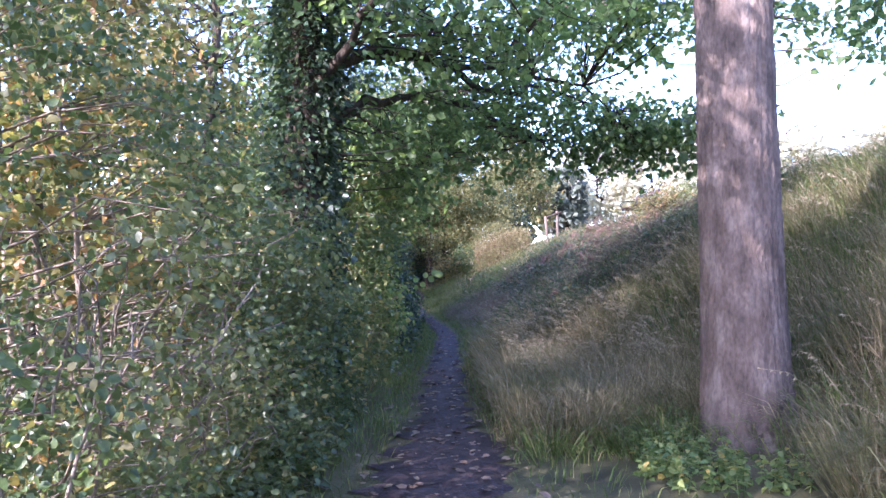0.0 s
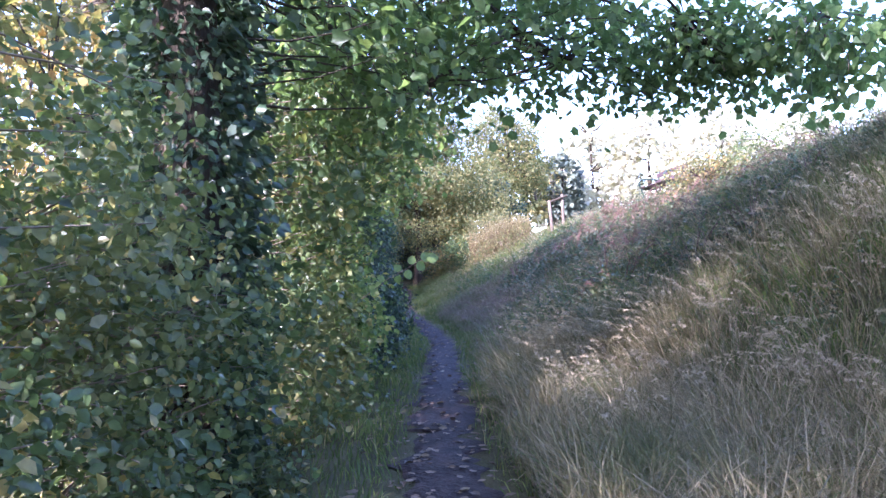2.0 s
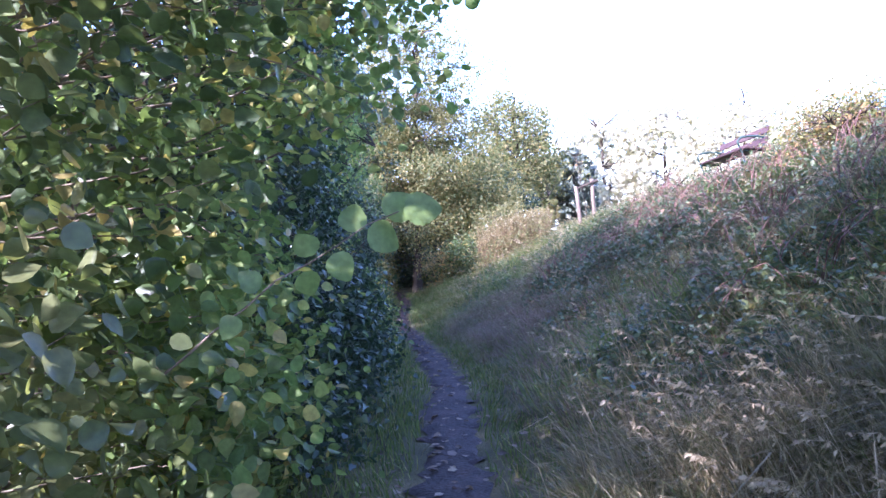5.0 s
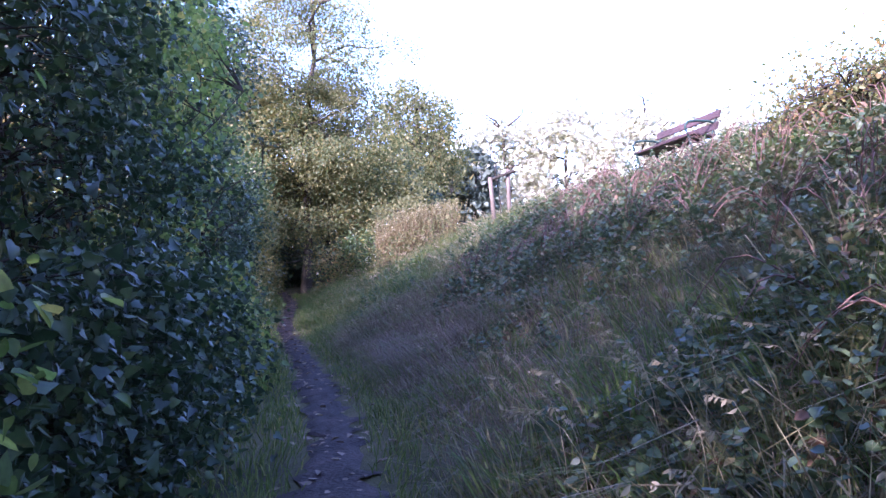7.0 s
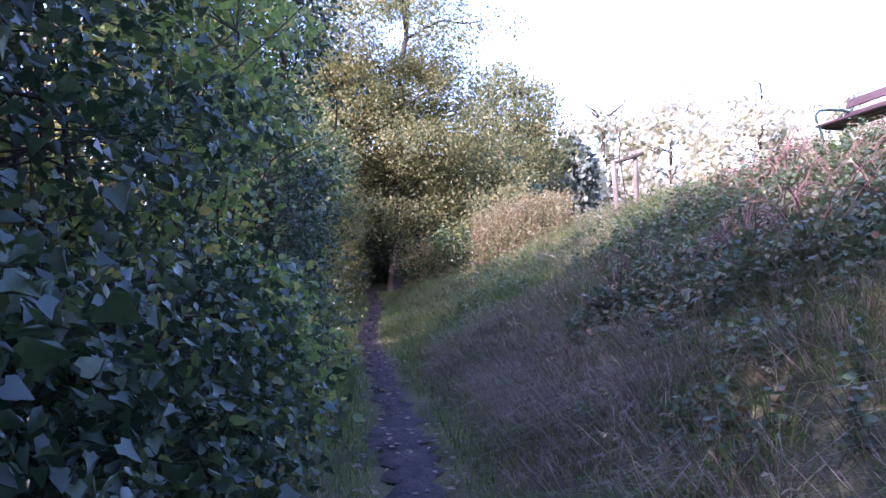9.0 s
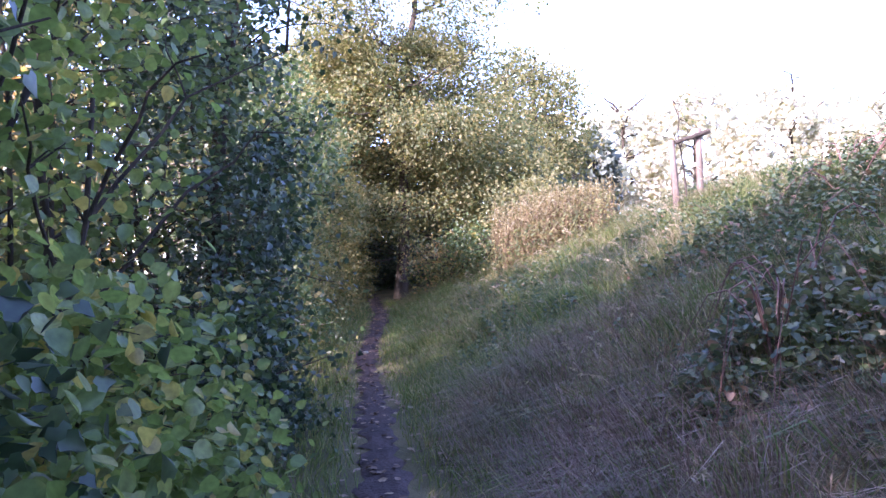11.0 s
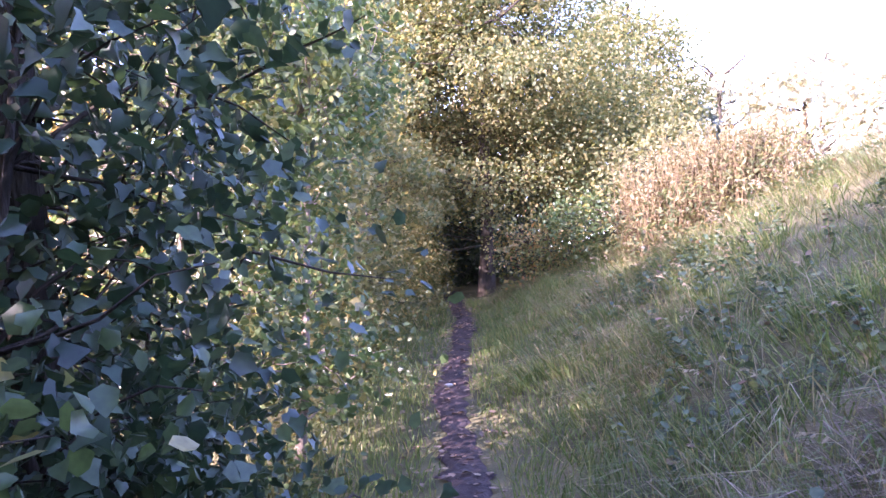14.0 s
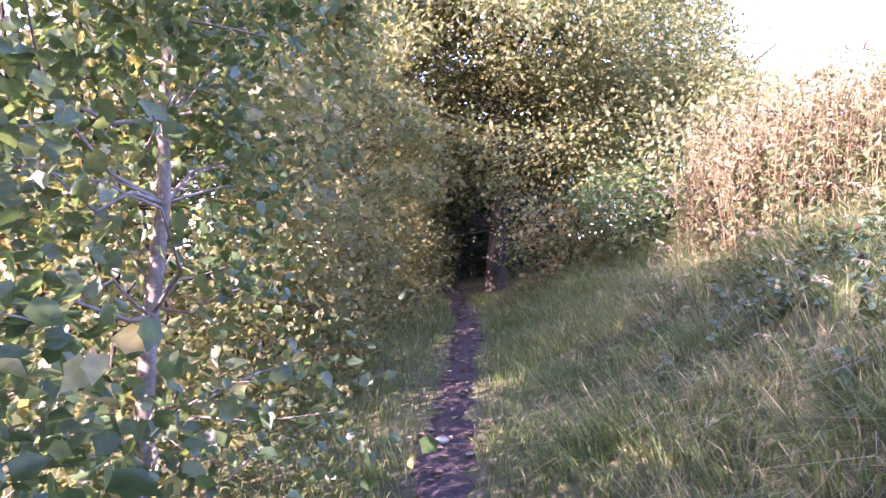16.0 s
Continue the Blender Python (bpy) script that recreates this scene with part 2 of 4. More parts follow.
def tube_arrays(paths, sides=5):
    """Tapered tubes; paths: list of (points (k, 3), radii (k))."""
    vs, fs, base = [], [], 0
    ring = np.arange(sides)
    ang = 2 * np.pi * ring / sides
    for p, r in paths:
        p, r = np.asarray(p, float), np.asarray(r, float)
        k = len(p)
        t = unit(np.gradient(p, axis=0))
        ref = np.where(np.abs(t[:, 2:3]) > 0.9, np.array([[1.0, 0, 0]]), np.array([[0, 0, 1.0]]))
        u = unit(np.cross(t, ref))
        w = np.cross(t, u)
        v = p[:, None] + r[:, None, None] * (np.cos(ang)[None, :, None] * u[:, None] + np.sin(ang)[None, :, None] * w[:, None])
        vs.append(v.reshape(-1, 3))
        a = (np.arange(k - 1)[:, None] * sides + ring[None]).ravel() + base
        b = (np.arange(k - 1)[:, None] * sides + ((ring + 1) % sides)[None]).ravel() + base
        fs.append(np.stack((a, b, b + sides, a + sides), 1))
        base += k * sides
    return np.concatenate(vs), [np.concatenate(fs)]


def curve_between(a, b, k=6, wob=0.1, rise=0.0):
    a, b = np.asarray(a, float), np.asarray(b, float)
    t = np.linspace(0, 1, k)[:, None]
    p = a + (b - a) * t
    bend = rng.normal(size=(1, 3)) * wob * np.linalg.norm(b - a)
    p += np.sin(np.pi * t) * bend
    p[1:-1] += rng.normal(size=(k - 2, 3)) * wob * 0.25 * np.linalg.norm(b - a)
    p[:, 2] += np.sin(np.pi * t[:, 0]) * rise
    return p


# ---- the lie of the land ----
FOOT_Y = [-30, 0, 6, 9.5, 13, 20, 27, 34, 60]
FOOT_X = [3.0, 2.95, 2.55, 1.45, 0.75, 0.3, -0.55, -0.7, -1.0]
MID_Y = [-30, 0, 10, 16, 20, 24, 27.5, 33, 40, 60]
MID_X = [0.0, 0.0, 0.0, 0.08, -0.2, -0.58, -0.95, -1.05, -1.9, -7.0]


def path_x(y):
    return np.interp(y, MID_Y, MID_X)


def soft_noise(x, y):
    return np.sin(x * 1.7 + 0.6 * y) * np.cos(y * 1.13 - 0.4 * x) + 0.5 * np.sin(3.1 * x - 2.3 * y + 1.0) * np.sin(2.7 * y + 0.5)


def ground_z(x, y):
    x, y = np.asarray(x, float), np.asarray(y, float)
    d = x - np.interp(y, FOOT_Y, FOOT_X)
    rise = np.interp(y, [0, 5, 9, 14], [0.92, 0.88, 0.70, 0.58]) * (np.sqrt(d * d + 0.16) + d) / 2
    top = 3.05
    bank = top - np.log1p(np.exp((top - rise) * 2.2)) / 2.2 + np.log1p(np.exp(top * 2.2)) / 2.2 - top
    bank = np.maximum(bank, 0) + 0.02 * np.clip(d - 6.0, 0, 40)
    along = 0.07 * np.clip(y - 26.0, 0, 14) * np.clip(1 - bank / 3.0, 0, 1)
    left = -0.10 * np.clip(-1.4 - x, 0, 4)
    lumps = (0.05 * soft_noise(x, y) + 0.045 * soft_noise(x * 2.9, y * 2.6) * np.clip(d, 0, 1)) * np.clip(np.abs(x - path_x(y)) - 0.25, 0, 1)
    return bank + along + left + lumps


def on_ground(x, y, sink=0.0):
    return np.stack((x, y, ground_z(x, y) - sink), 1)


gx = np.concatenate((np.array([-600, -300, -150, -80, -45, -28, -18, -12, -8, -6]), np.arange(-5, 9.01, 0.2), np.array([10, 12, 15, 20, 28, 45, 80, 150, 300, 600])))
gy = np.concatenate((np.array([-600, -250, -100, -50, -25, -12, -6]), np.arange(-4, 42.01, 0.25), np.array([44, 48, 55, 65, 80, 110, 160, 300, 600])))
X, Y = np.meshgrid(gx, gy)
gv = np.stack((X, Y, ground_z(X, Y)), 2).reshape(-1, 3)
ny, nx = X.shape
gi = (np.arange(ny - 1)[:, None] * nx + np.arange(nx - 1)[None]).ravel()
ground = new("ground", raw_mesh("ground", gv, [np.stack((gi, gi + 1, gi + nx + 1, gi + nx), 1)], SOIL, True))
tagged(ground, "mossy brown earth of the grassy bank and verge", "ground", kind="structure")

py = np.arange(-6, 42, 0.12)


def path_half(y):
    return np.interp(y, [0, 4.5, 7, 12, 22, 30], [0.46, 0.44, 0.27, 0.20, 0.165, 0.14])


pw = path_half(py) + 0.035 * np.sin(py * 2.1) * np.sin(py * 0.7 + 1)
cols = np.linspace(-1, 1, 9)
edge = 1 + 0.28 * rng.normal(size=(len(py), 2))
PX = path_x(py)[:, None] + cols[None] * pw[:, None] * np.where(cols[None] < 0, edge[:, :1], edge[:, 1:])
PY = py[:, None] + 0 * PX
PZ = ground_z(PX, PY) + 0.03 - 0.022 * np.abs(cols[None]) ** 3 + 0.007 * rng.normal(size=PX.shape)
pi = (np.arange(len(py) - 1)[:, None] * 9 + np.arange(8)[None]).ravel()
trail = new("path", raw_mesh("path", np.stack((PX, PY, PZ), 2).reshape(-1, 3), [np.stack((pi, pi + 1, pi + 10, pi + 9), 1)], DIRT, True))
tagged(trail, "narrow trodden path of dark damp earth", "path", kind="structure")


# ---- plants with wood and leaves ----
def in_box(n, lo, hi):
    return rng.uniform(lo, hi, (n, 3))


def in_ball(n, c, r, shell=0.5):
    d = unit(rng.normal(size=(n, 3)))
    return np.asarray(c) + d * np.asarray(r) * (rng.uniform(shell ** 3, 1, (n, 1)) ** (1 / 3))


def woody(name, label, category, base, trunks, clusters, per, spread, size, leaf_mat, bark, shape=LEAF, twig_r=0.006, flat=0.5, group="", trunk_sides=7, droop=0.25, twig_share=1.0, trunk_label="", outward=0.6):
    """A tree or shrub: tapered trunks and limbs, a twig to every spray, and leaves along the sprays.
    trunks: list of (points, radii) in world metres; clusters: (k, 3) centres of the sprays."""
    thing = tagged(new(name), label, category, group)
    thing.location = base
    o = np.asarray(base, float)
    tr = [(np.asarray(p, float) - o, r) for p, r in trunks]
    cl = np.asarray(clusters, float) - o
    if tr:
        v, f = tube_arrays(tr[:1], max(trunk_sides, 7))
        part_raw("trunk", v, f, bark, thing, trunk_label, True)
    if len(tr) > 1:
        for p, r in tr[1:]:
            v, f = tube_arrays([(p, r)], 6)
            part_raw("limb", v, f, bark, thing, "", True)
    nodes = np.concatenate([p for p, r in tr]) if tr else np.zeros((1, 3))
    twigs, dirs = [], np.zeros_like(cl)
    for i, c in enumerate(cl):
        d = np.linalg.norm(nodes - c, axis=1) + np.maximum(0, nodes[:, 2] - c[2]) * 0.8
        a = nodes[np.argmin(d)]
        dirs[i] = unit(c - a)
        if rng.random() < twig_share:
            q = curve_between(a, c + dirs[i] * spread * 0.7, 5, 0.08, 0.05)
            L = np.linalg.norm(c - a)
            twigs.append((q, np.linspace(twig_r * (1 + L), twig_r * 0.35, 5)))
    if twigs:
        v, f = tube_arrays(twigs, 3)
        tagged(part_raw("twig_work", v, f, bark, thing), kind="stuff")
    m = len(cl) * per
    at = np.repeat(cl, per, 0) + rng.normal(size=(m, 3)) * spread * np.array((1, 1, 0.8))
    ax = np.repeat(dirs, per, 0) * outward + rng.normal(size=(m, 3)) * 0.7 - np.array((0, 0, droop))
    s = size * rng.uniform(0.55, 1.25, m)
    v, f = leaf_arrays(at, ax, s, shape, flat)
    tagged(part_raw("foliage", v, [f], leaf_mat, thing), kind="stuff")
    return thing


def trunk_path(x, y, top, r0, lean=(0, 0), k=8, wob=0.03, z0=None):
    z = float(ground_z(x, y)) - 0.1 if z0 is None else z0
    p = curve_between((x, y, z), (x + lean[0], y + lean[1], top), k, wob)
    r = np.linspace(r0, r0 * 0.35, k)
    r[0] *= 1.35
    return p, r


def limbs_from(trunk, n, reach, up=0.5, r=0.03, lo=0.35):
    p, rr = trunk
    out = []
    for _ in range(n):
        i = rng.integers(int(len(p) * lo), len(p))
        a = rng.uniform(0, 2 * np.pi)
        e = p[i] + np.array((math.cos(a) * reach, math.sin(a) * reach, reach * up)) * rng.uniform(0.6, 1.1)
        out.append((curve_between(p[i], e, 6, 0.08, 0.1), np.linspace(r, r * 0.3, 6)))
    return out


# the hedge, shrub by shrub:
# name, label, y, stretch along y, height, face x, sprays, leaves a spray, leaf size, material, shape, bark
HEDGE = [
    ("elder_shrub", "sunlit light green shrub full of pale twigs", 3.9, 1.9, 2.6, -1.00, 250, 62, 0.042, GREEN, LEAF, TWIG),
    ("elder_shrub", "low green shrub at the foot of the ivy-clad tree", 6.4, 0.9, 2.0, -0.95, 120, 60, 0.050, GREEN, LEAF, TWIG),
    ("field_maple", "bushy maple turning yellow and brown", 4.9, 1.4, 4.2, -1.8, 120, 60, 0.075, MAPLE, LOBED, TWIG),
    ("hazel_shrub", "sunlit hazel shrub with green and yellow leaves", 9.3, 1.2, 2.9, -0.72, 150, 55, 0.065, GREEN, ROUND, TWIG),
    ("hazel_shrub", "bright green hazel with drooping leafy twigs", 11.2, 1.2, 4.4, -0.85, 170, 60, 0.065, LIME, ROUND, TWIG),
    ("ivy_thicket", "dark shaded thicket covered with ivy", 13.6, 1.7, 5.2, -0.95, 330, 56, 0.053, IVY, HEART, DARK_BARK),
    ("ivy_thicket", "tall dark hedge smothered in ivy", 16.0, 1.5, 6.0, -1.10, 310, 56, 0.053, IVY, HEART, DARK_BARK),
    ("hawthorn_shrub", "tall green shrub with drooping sprays", 16.6, 1.5, 6.4, -1.25, 130, 60, 0.055, GREEN, LEAF, DARK_BARK),
    ("hazel_shrub", "yellow-green hazel with dark forked branches", 18.7, 1.5, 4.8, -1.15, 190, 50, 0.075, LIME, ROUND, DARK_BARK),
    ("hawthorn_shrub", "leafy green shrub with some yellow leaves", 20.5, 1.0, 5.0, -1.30, 90, 60, 0.065, GREEN, LEAF, DARK_BARK),
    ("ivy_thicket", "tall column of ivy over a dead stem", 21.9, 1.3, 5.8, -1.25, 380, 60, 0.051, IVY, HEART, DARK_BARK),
    ("field_maple", "maple sapling with green and yellow leaves", 25.3, 1.6, 4.2, -1.40, 290, 60, 0.060, GREEN, LOBED, TWIG),
    ("field_maple", "sunlit maple turning gold", 27.6, 1.5, 5.0, -2.0, 220, 60, 0.065, OAK, ROUND, DARK_BARK),
    ("hazel_shrub", "sunlit golden-green hazel beside the path", 30.2, 1.8, 4.6, -2.0, 210, 60, 0.07, OAK, ROUND, DARK_BARK),
    ("hazel_shrub", "golden-green hazel bending over the path", 33.6, 1.9, 4.2, -1.65, 200, 60, 0.07, OAK, ROUND, DARK_BARK),
    ("hawthorn_shrub", "yellow-green shrub at the bend of the path", 37.2, 2.2, 3.6, -1.85, 230, 60, 0.08, OAK, LEAF, DARK_BARK),
]
SKIRT_Y = [3, 6, 9, 12, 16, 20, 24, 28, 38]
SKIRT_X = [-1.0, -0.85, -0.82, -0.76, -0.70, -1.0, -1.6, -1.95, -2.4]
for nm, lab, y0, ly, h, face, k, per, size, mat, shape, bark in HEDGE:
    x0 = face - 1.0
    base = (x0, y0, float(ground_z(x0, y0)))
    stems = []
    for j in range(6):
        sx, sy = x0 + rng.uniform(-0.5, 0.3), y0 + rng.normal() * ly * 0.4
        t = trunk_path(sx, sy, h * rng.uniform(0.7, 0.95), rng.uniform(0.015, 0.036), (-0.25 - 0.2 * rng.random(), rng.normal() * 0.4), 9, 0.025)
        stems.append(t)
    if mat is LIME and bark is DARK_BARK:
        for sy in (-0.9, -0.2, 0.5):
            t = trunk_path(face - 0.5, y0 + sy, 2.2, 0.03, (0.15, rng.normal() * 0.3), 8, 0.07)
            stems += [t] + limbs_from(t, 4, 0.9, 1.0, 0.012, 0.5)
    c = in_box(k, (-1, -1, 0), (1, 1, 1))
    low = 0.55 if y0 == 25.3 else 0.1
    z = low + c[:, 2] ** 0.9 * (h - low)
    depth = np.abs(c[:, 0]) ** 1.6 * 2.0
    bulge = 0.25 * np.sin(z * 2.3 + y0) + 0.18 * soft_noise(z * 1.3, y0 + c[:, 1] * ly) - 0.45 * np.clip(z / h - 0.75, 0, 1) * 4 * 0.5
    pts = np.stack((face - 0.12 + bulge * 0.7 - depth, y0 + c[:, 1] * ly * (1.0 - 0.35 * (z / h) ** 3), z + ground_z(x0, y0)), 1)
    # leafy skirts that reach the ground beside the path
    sk = 0 if nm == "field_maple" else int(k * (0.10 if y0 > 25 else 0.30))
    sy = y0 + rng.uniform(-1, 1, sk) * ly
    sz = rng.uniform(0.03, 1.25, sk)
    edge_x = np.minimum(np.interp(y0, SKIRT_Y, SKIRT_X), path_x(sy) - path_half(sy) - 0.24)
    sxx = edge_x - 0.10 * sz - np.abs(rng.normal(size=sk)) * 0.28 + 0.08 * soft_noise(sz * 2, sy * 1.5)
    pts = np.concatenate((pts, np.stack((sxx, sy, sz + ground_z(sxx, sy)), 1)))
    if nm == "hazel_shrub" and y0 == 11.2:
        pts = np.concatenate((pts, in_ball(34, (-0.6, 11.4, 2.6), (0.6, 0.9, 0.7), 0.1)))
    if y0 == 25.3:
        stems.append(trunk_path(-1.95, 25.5, 2.6, 0.042, (0.05, 0.1), 8, 0.03))
    if 8 < y0 < 24:
        shape = {"ivy_thicket": IVY_LEAF, "hazel_shrub": OVAL}.get(nm, shape)
    hang = nm == "ivy_thicket"
    woody(nm, lab, "shrub", base, stems, pts, per, 0.115 if y0 < 7 else 0.155, size, mat, bark, shape, 0.005, 0.35 if hang else 0.45, "hedge beside the path", droop=0.5 if hang else 0.3)

# pale bare twigs that stand out of the first shrub
bare = tagged(new("bare_shoots"), "pale bare twigs arching out of the leafy shrub", "twigs")
bare.location = (-1.5, 3.6, 0.0)
for i in range(70):
    a = np.array((rng.uniform(-0.5, 0.25), rng.uniform(-1.2, 1.6), rng.uniform(0.0, 0.9)))
    e = a + np.array((rng.uniform(-0.1, 0.55), rng.normal() * 0.55, rng.uniform(0.1, 1.1)))
    v, f = tube_arrays([(curve_between(a, e, 7, 0.1, 0.12), np.linspace(0.008, 0.002, 7))], 5)
    part_raw("twig", v, f, TWIG, bare, "", True)

# the depth of the hedge, away from the path
for y0, h, mat in ((12.8, 3.4, GREEN), (15.8, 3.6, IVY), (18.4, 2.3, OAK), (21.0, 2.2, GREEN)):
    base = (-3.6, y0, float(ground_z(-3.6, y0)))
    stems = [trunk_path(-3.6 + rng.normal() * 0.3, y0 + rng.normal() * 0.5, h * 0.9, 0.03, (rng.normal() * 0.3, rng.normal() * 0.3)) for _ in range(4)]
    woody("hedge_shrub", "dark leafy shrub in the depth of the hedge", "shrub", base, stems, in_box(180, (-4.3, y0 - 1.6, 0.1), (-2.9, y0 + 1.6, h)), 24, 0.24, 0.13, mat, DARK_BARK, LEAF, group="hedge beside the path", twig_share=0.4)

# ---- the large trees ----
def bark_trunk(name, x, y, r_at, top, lean, ridges, mat, parent):
    """A thick trunk with flared foot and furrowed bark."""
    z0 = float(ground_z(x, y)) - 0.25
    nz, na = 150, 96
    zs = np.linspace(z0, top, nz)
    ang = np.linspace(0, 2 * np.pi, na, endpoint=False)
    A, Z = np.meshgrid(ang, zs)
    hh = Z - z0
    r = np.interp(hh, [0, 0.35, 0.8, 1.6, 4, top - z0], np.array([1.45, 1.22, 1.08, 1.0, 0.88, 0.7]) * r_at)
    r = r * (1 + 0.03 * np.sin(2 * A + 0.6 * Z) + 0.02 * np.sin(3 * A - 0.9 * Z + 1) + 0.10 * np.exp(-hh / 0.35) * np.cos(5 * A + 1))
    fur = np.sin(ridges * A + 1.6 * np.sin(2.2 * Z + 2 * A) + 0.8 * np.sin(5.3 * Z + 5 * A))
    r = r + 0.007 * fur + 0.004 * np.sin(ridges * 2.3 * A + 7 * Z) + 0.003 * rng.normal(size=r.shape)
    cx, cy = lean[0] * hh, lean[1] * hh
    v = np.stack((cx + r * np.cos(A), cy + r * np.sin(A), Z - z0 - 0.25), 2).reshape(-1, 3)
    i = (np.arange(nz - 1)[:, None] * na + np.arange(na)[None]).ravel()
    j = (np.arange(nz - 1)[:, None] * na + ((np.arange(na) + 1) % na)[None]).ravel()
    part_raw("trunk", v, [np.stack((i, j, j + na, i + na), 1)], mat, parent, "", True)


# sycamore by the path
bx, by = 2.27, 5.55
big = woody("sycamore_tree", "large tree with ridged grey-brown bark beside the path", "tree", (bx, by, float(ground_z(bx, by))),
            [(np.array([(bx, by, 3.6), (bx - 0.05, by, 5), (bx - 0.1, by + 0.1, 7), (bx - 0.1, by + 0.2, 10)]), np.array([0.2, 0.23, 0.18, 0.08]))]
            + [(curve_between((bx, by, z), e, 7, 0.06, 0.4), np.linspace(r, 0.015, 7)) for z, e, r in (
                (4.6, (3.7, 10.2, 3.6), 0.07), (5.2, (5.0, 8.4, 5.0), 0.07), (5.4, (2.6, 9.5, 4.9), 0.07), (5.8, (5.0, 5.0, 6.6), 0.08), (6.3, (0.6, 3.5, 7.0), 0.08), (6.0, (4.4, 10.0, 3.9), 0.06))],
            np.concatenate((in_ball(46, (3.6, 10.3, 3.3), (0.9, 0.8, 0.4), 0.1), in_ball(46, (4.9, 8.4, 4.6), (1.2, 1.3, 0.7), 0.1), in_ball(50, (2.4, 9.3, 4.8), (1.4, 1.3, 0.6), 0.1), in_ball(110, (2.6, 5.6, 8.0), (3.2, 3.2, 2.4), 0.4))),
            26, 0.2, 0.105, CANOPY, BARK, HEART, 0.006, 0.5)
for o in list(big.children):
    if o.name.startswith("trunk"):
        o.name = "upper_trunk"
bark_trunk("trunk", bx, by, 0.29, 4.6, (-0.012, 0), 26, BARK, big)

# ivy-clad tree on the other side, its limbs arching over the path
ix, iy = -1.45, 7.5
arch = [((-1.42, 7.5, 2.9), (1.3, 10.4, 3.3), 0.075), ((-1.42, 7.5, 3.4), (2.4, 10.2, 3.6), 0.08), ((-1.42, 7.5, 2.6), (-0.1, 9.8, 2.9), 0.06), ((-1.42, 7.5, 4.0), (0.8, 11.6, 4.8), 0.08),
        ((-1.42, 7.5, 3.2), (0.4, 5.8, 4.4), 0.06), ((-1.42, 7.5, 4.6), (-3.5, 5.0, 6.0), 0.08), ((-1.42, 7.5, 5.0), (-1.8, 9.4, 6.6), 0.08), ((-1.42, 7.5, 3.6), (2.2, 11.2, 4.0), 0.07)]
sprays = [in_ball(70, (0.1, 9.6, 3.15), (1.2, 1.5, 0.5), 0.1), in_ball(60, (1.4, 10.3, 3.4), (1.5, 1.4, 0.55), 0.1), in_ball(70, (0.7, 11.4, 4.0), (1.7, 1.0, 0.5), 0.1), in_ball(90, (0.9, 9.4, 4.6), (2.4, 2.2, 0.8), 0.1),
          in_ball(100, (0.2, 7.4, 4.1), (1.6, 1.5, 0.6), 0.1), in_ball(60, (-1.6, 8.6, 5.4), (1.6, 2.0, 1.6), 0.3), in_ball(70, (-2.8, 5.4, 6.4), (2.0, 2.0, 1.8), 0.3), in_ball(50, (2.6, 10.6, 3.35), (0.9, 0.8, 0.45), 0.1), in_ball(36, (-0.6, 8.6, 2.7), (0.5, 1.2, 0.6), 0.1)]
ivytree = woody("sycamore_tree", "tall dark tree wrapped in ivy, limbs arching over the path", "tree", (ix, iy, float(ground_z(ix, iy))),
                [trunk_path(ix, iy, 9.0, 0.24, (0.1, 0.2), 12, 0.015)] + [(curve_between(a, b, 9, 0.07, 0.25), np.linspace(r, 0.012, 9)) for a, b, r in arch],
                np.concatenate(sprays), 26, 0.22, 0.09, CANOPY, DARK_BARK, LOBED, 0.007, 0.6)
a = rng.uniform(0, 2 * np.pi, 12000)
z = rng.uniform(0.0, 6.5, 12000)
rr = 0.27 + np.abs(rng.normal(size=12000)) * 0.11 - 0.015 * z
nrm = np.stack((np.cos(a), np.sin(a), -0.7 + 0 * a), 1)
v, f = leaf_arrays(np.stack((rr * np.cos(a) + 0.012 * z, rr * np.sin(a) + 0.02 * z, z), 1), nrm + rng.normal(size=nrm.shape) * 0.35, rng.uniform(0.04, 0.085, 12000), LOBED, 0.2)
part_raw("ivy", v, [f], IVY, ivytree, "dark glossy ivy leaves on the trunk")

# unseen tree beside the start of the walk, added so its leaves dapple the trunk opposite
ax_, ay_ = -3.4, -0.6
# further sprays of its crown are placed out of view to keep sun off the bank
t = trunk_path(ax_, ay_, 8.0, 0.16, (0.3, 0.3), 9, 0.03)
woody("ash_tree", "tall thin-leaved tree out of view, added to shade trunk and bank", "tree", (ax_, ay_, float(ground_z(ax_, ay_))), [t] + limbs_from(t, 8, 2.2, 0.5, 0.05, 0.3),
      np.concatenate((in_ball(85, (-2.3, 0.2, 4.9), (2.3, 1.6, 2.4), 0.2), in_ball(60, (-3.6, -2.4, 5.0), (2.0, 1.8, 2.6), 0.2), in_ball(80, (-3.6, 2.4, 5.8), (1.6, 1.5, 2.2), 0.2), in_ball(80, (-2.1, 3.0, 5.1), (1.2, 0.7, 0.9), 0.1), in_ball(90, (-3.0, 2.9, 4.2), (0.9, 0.7, 0.8), 0.1))), 36, 0.26, 0.12, CANOPY, DARK_BARK, LEAF, 0.008, 0.5)

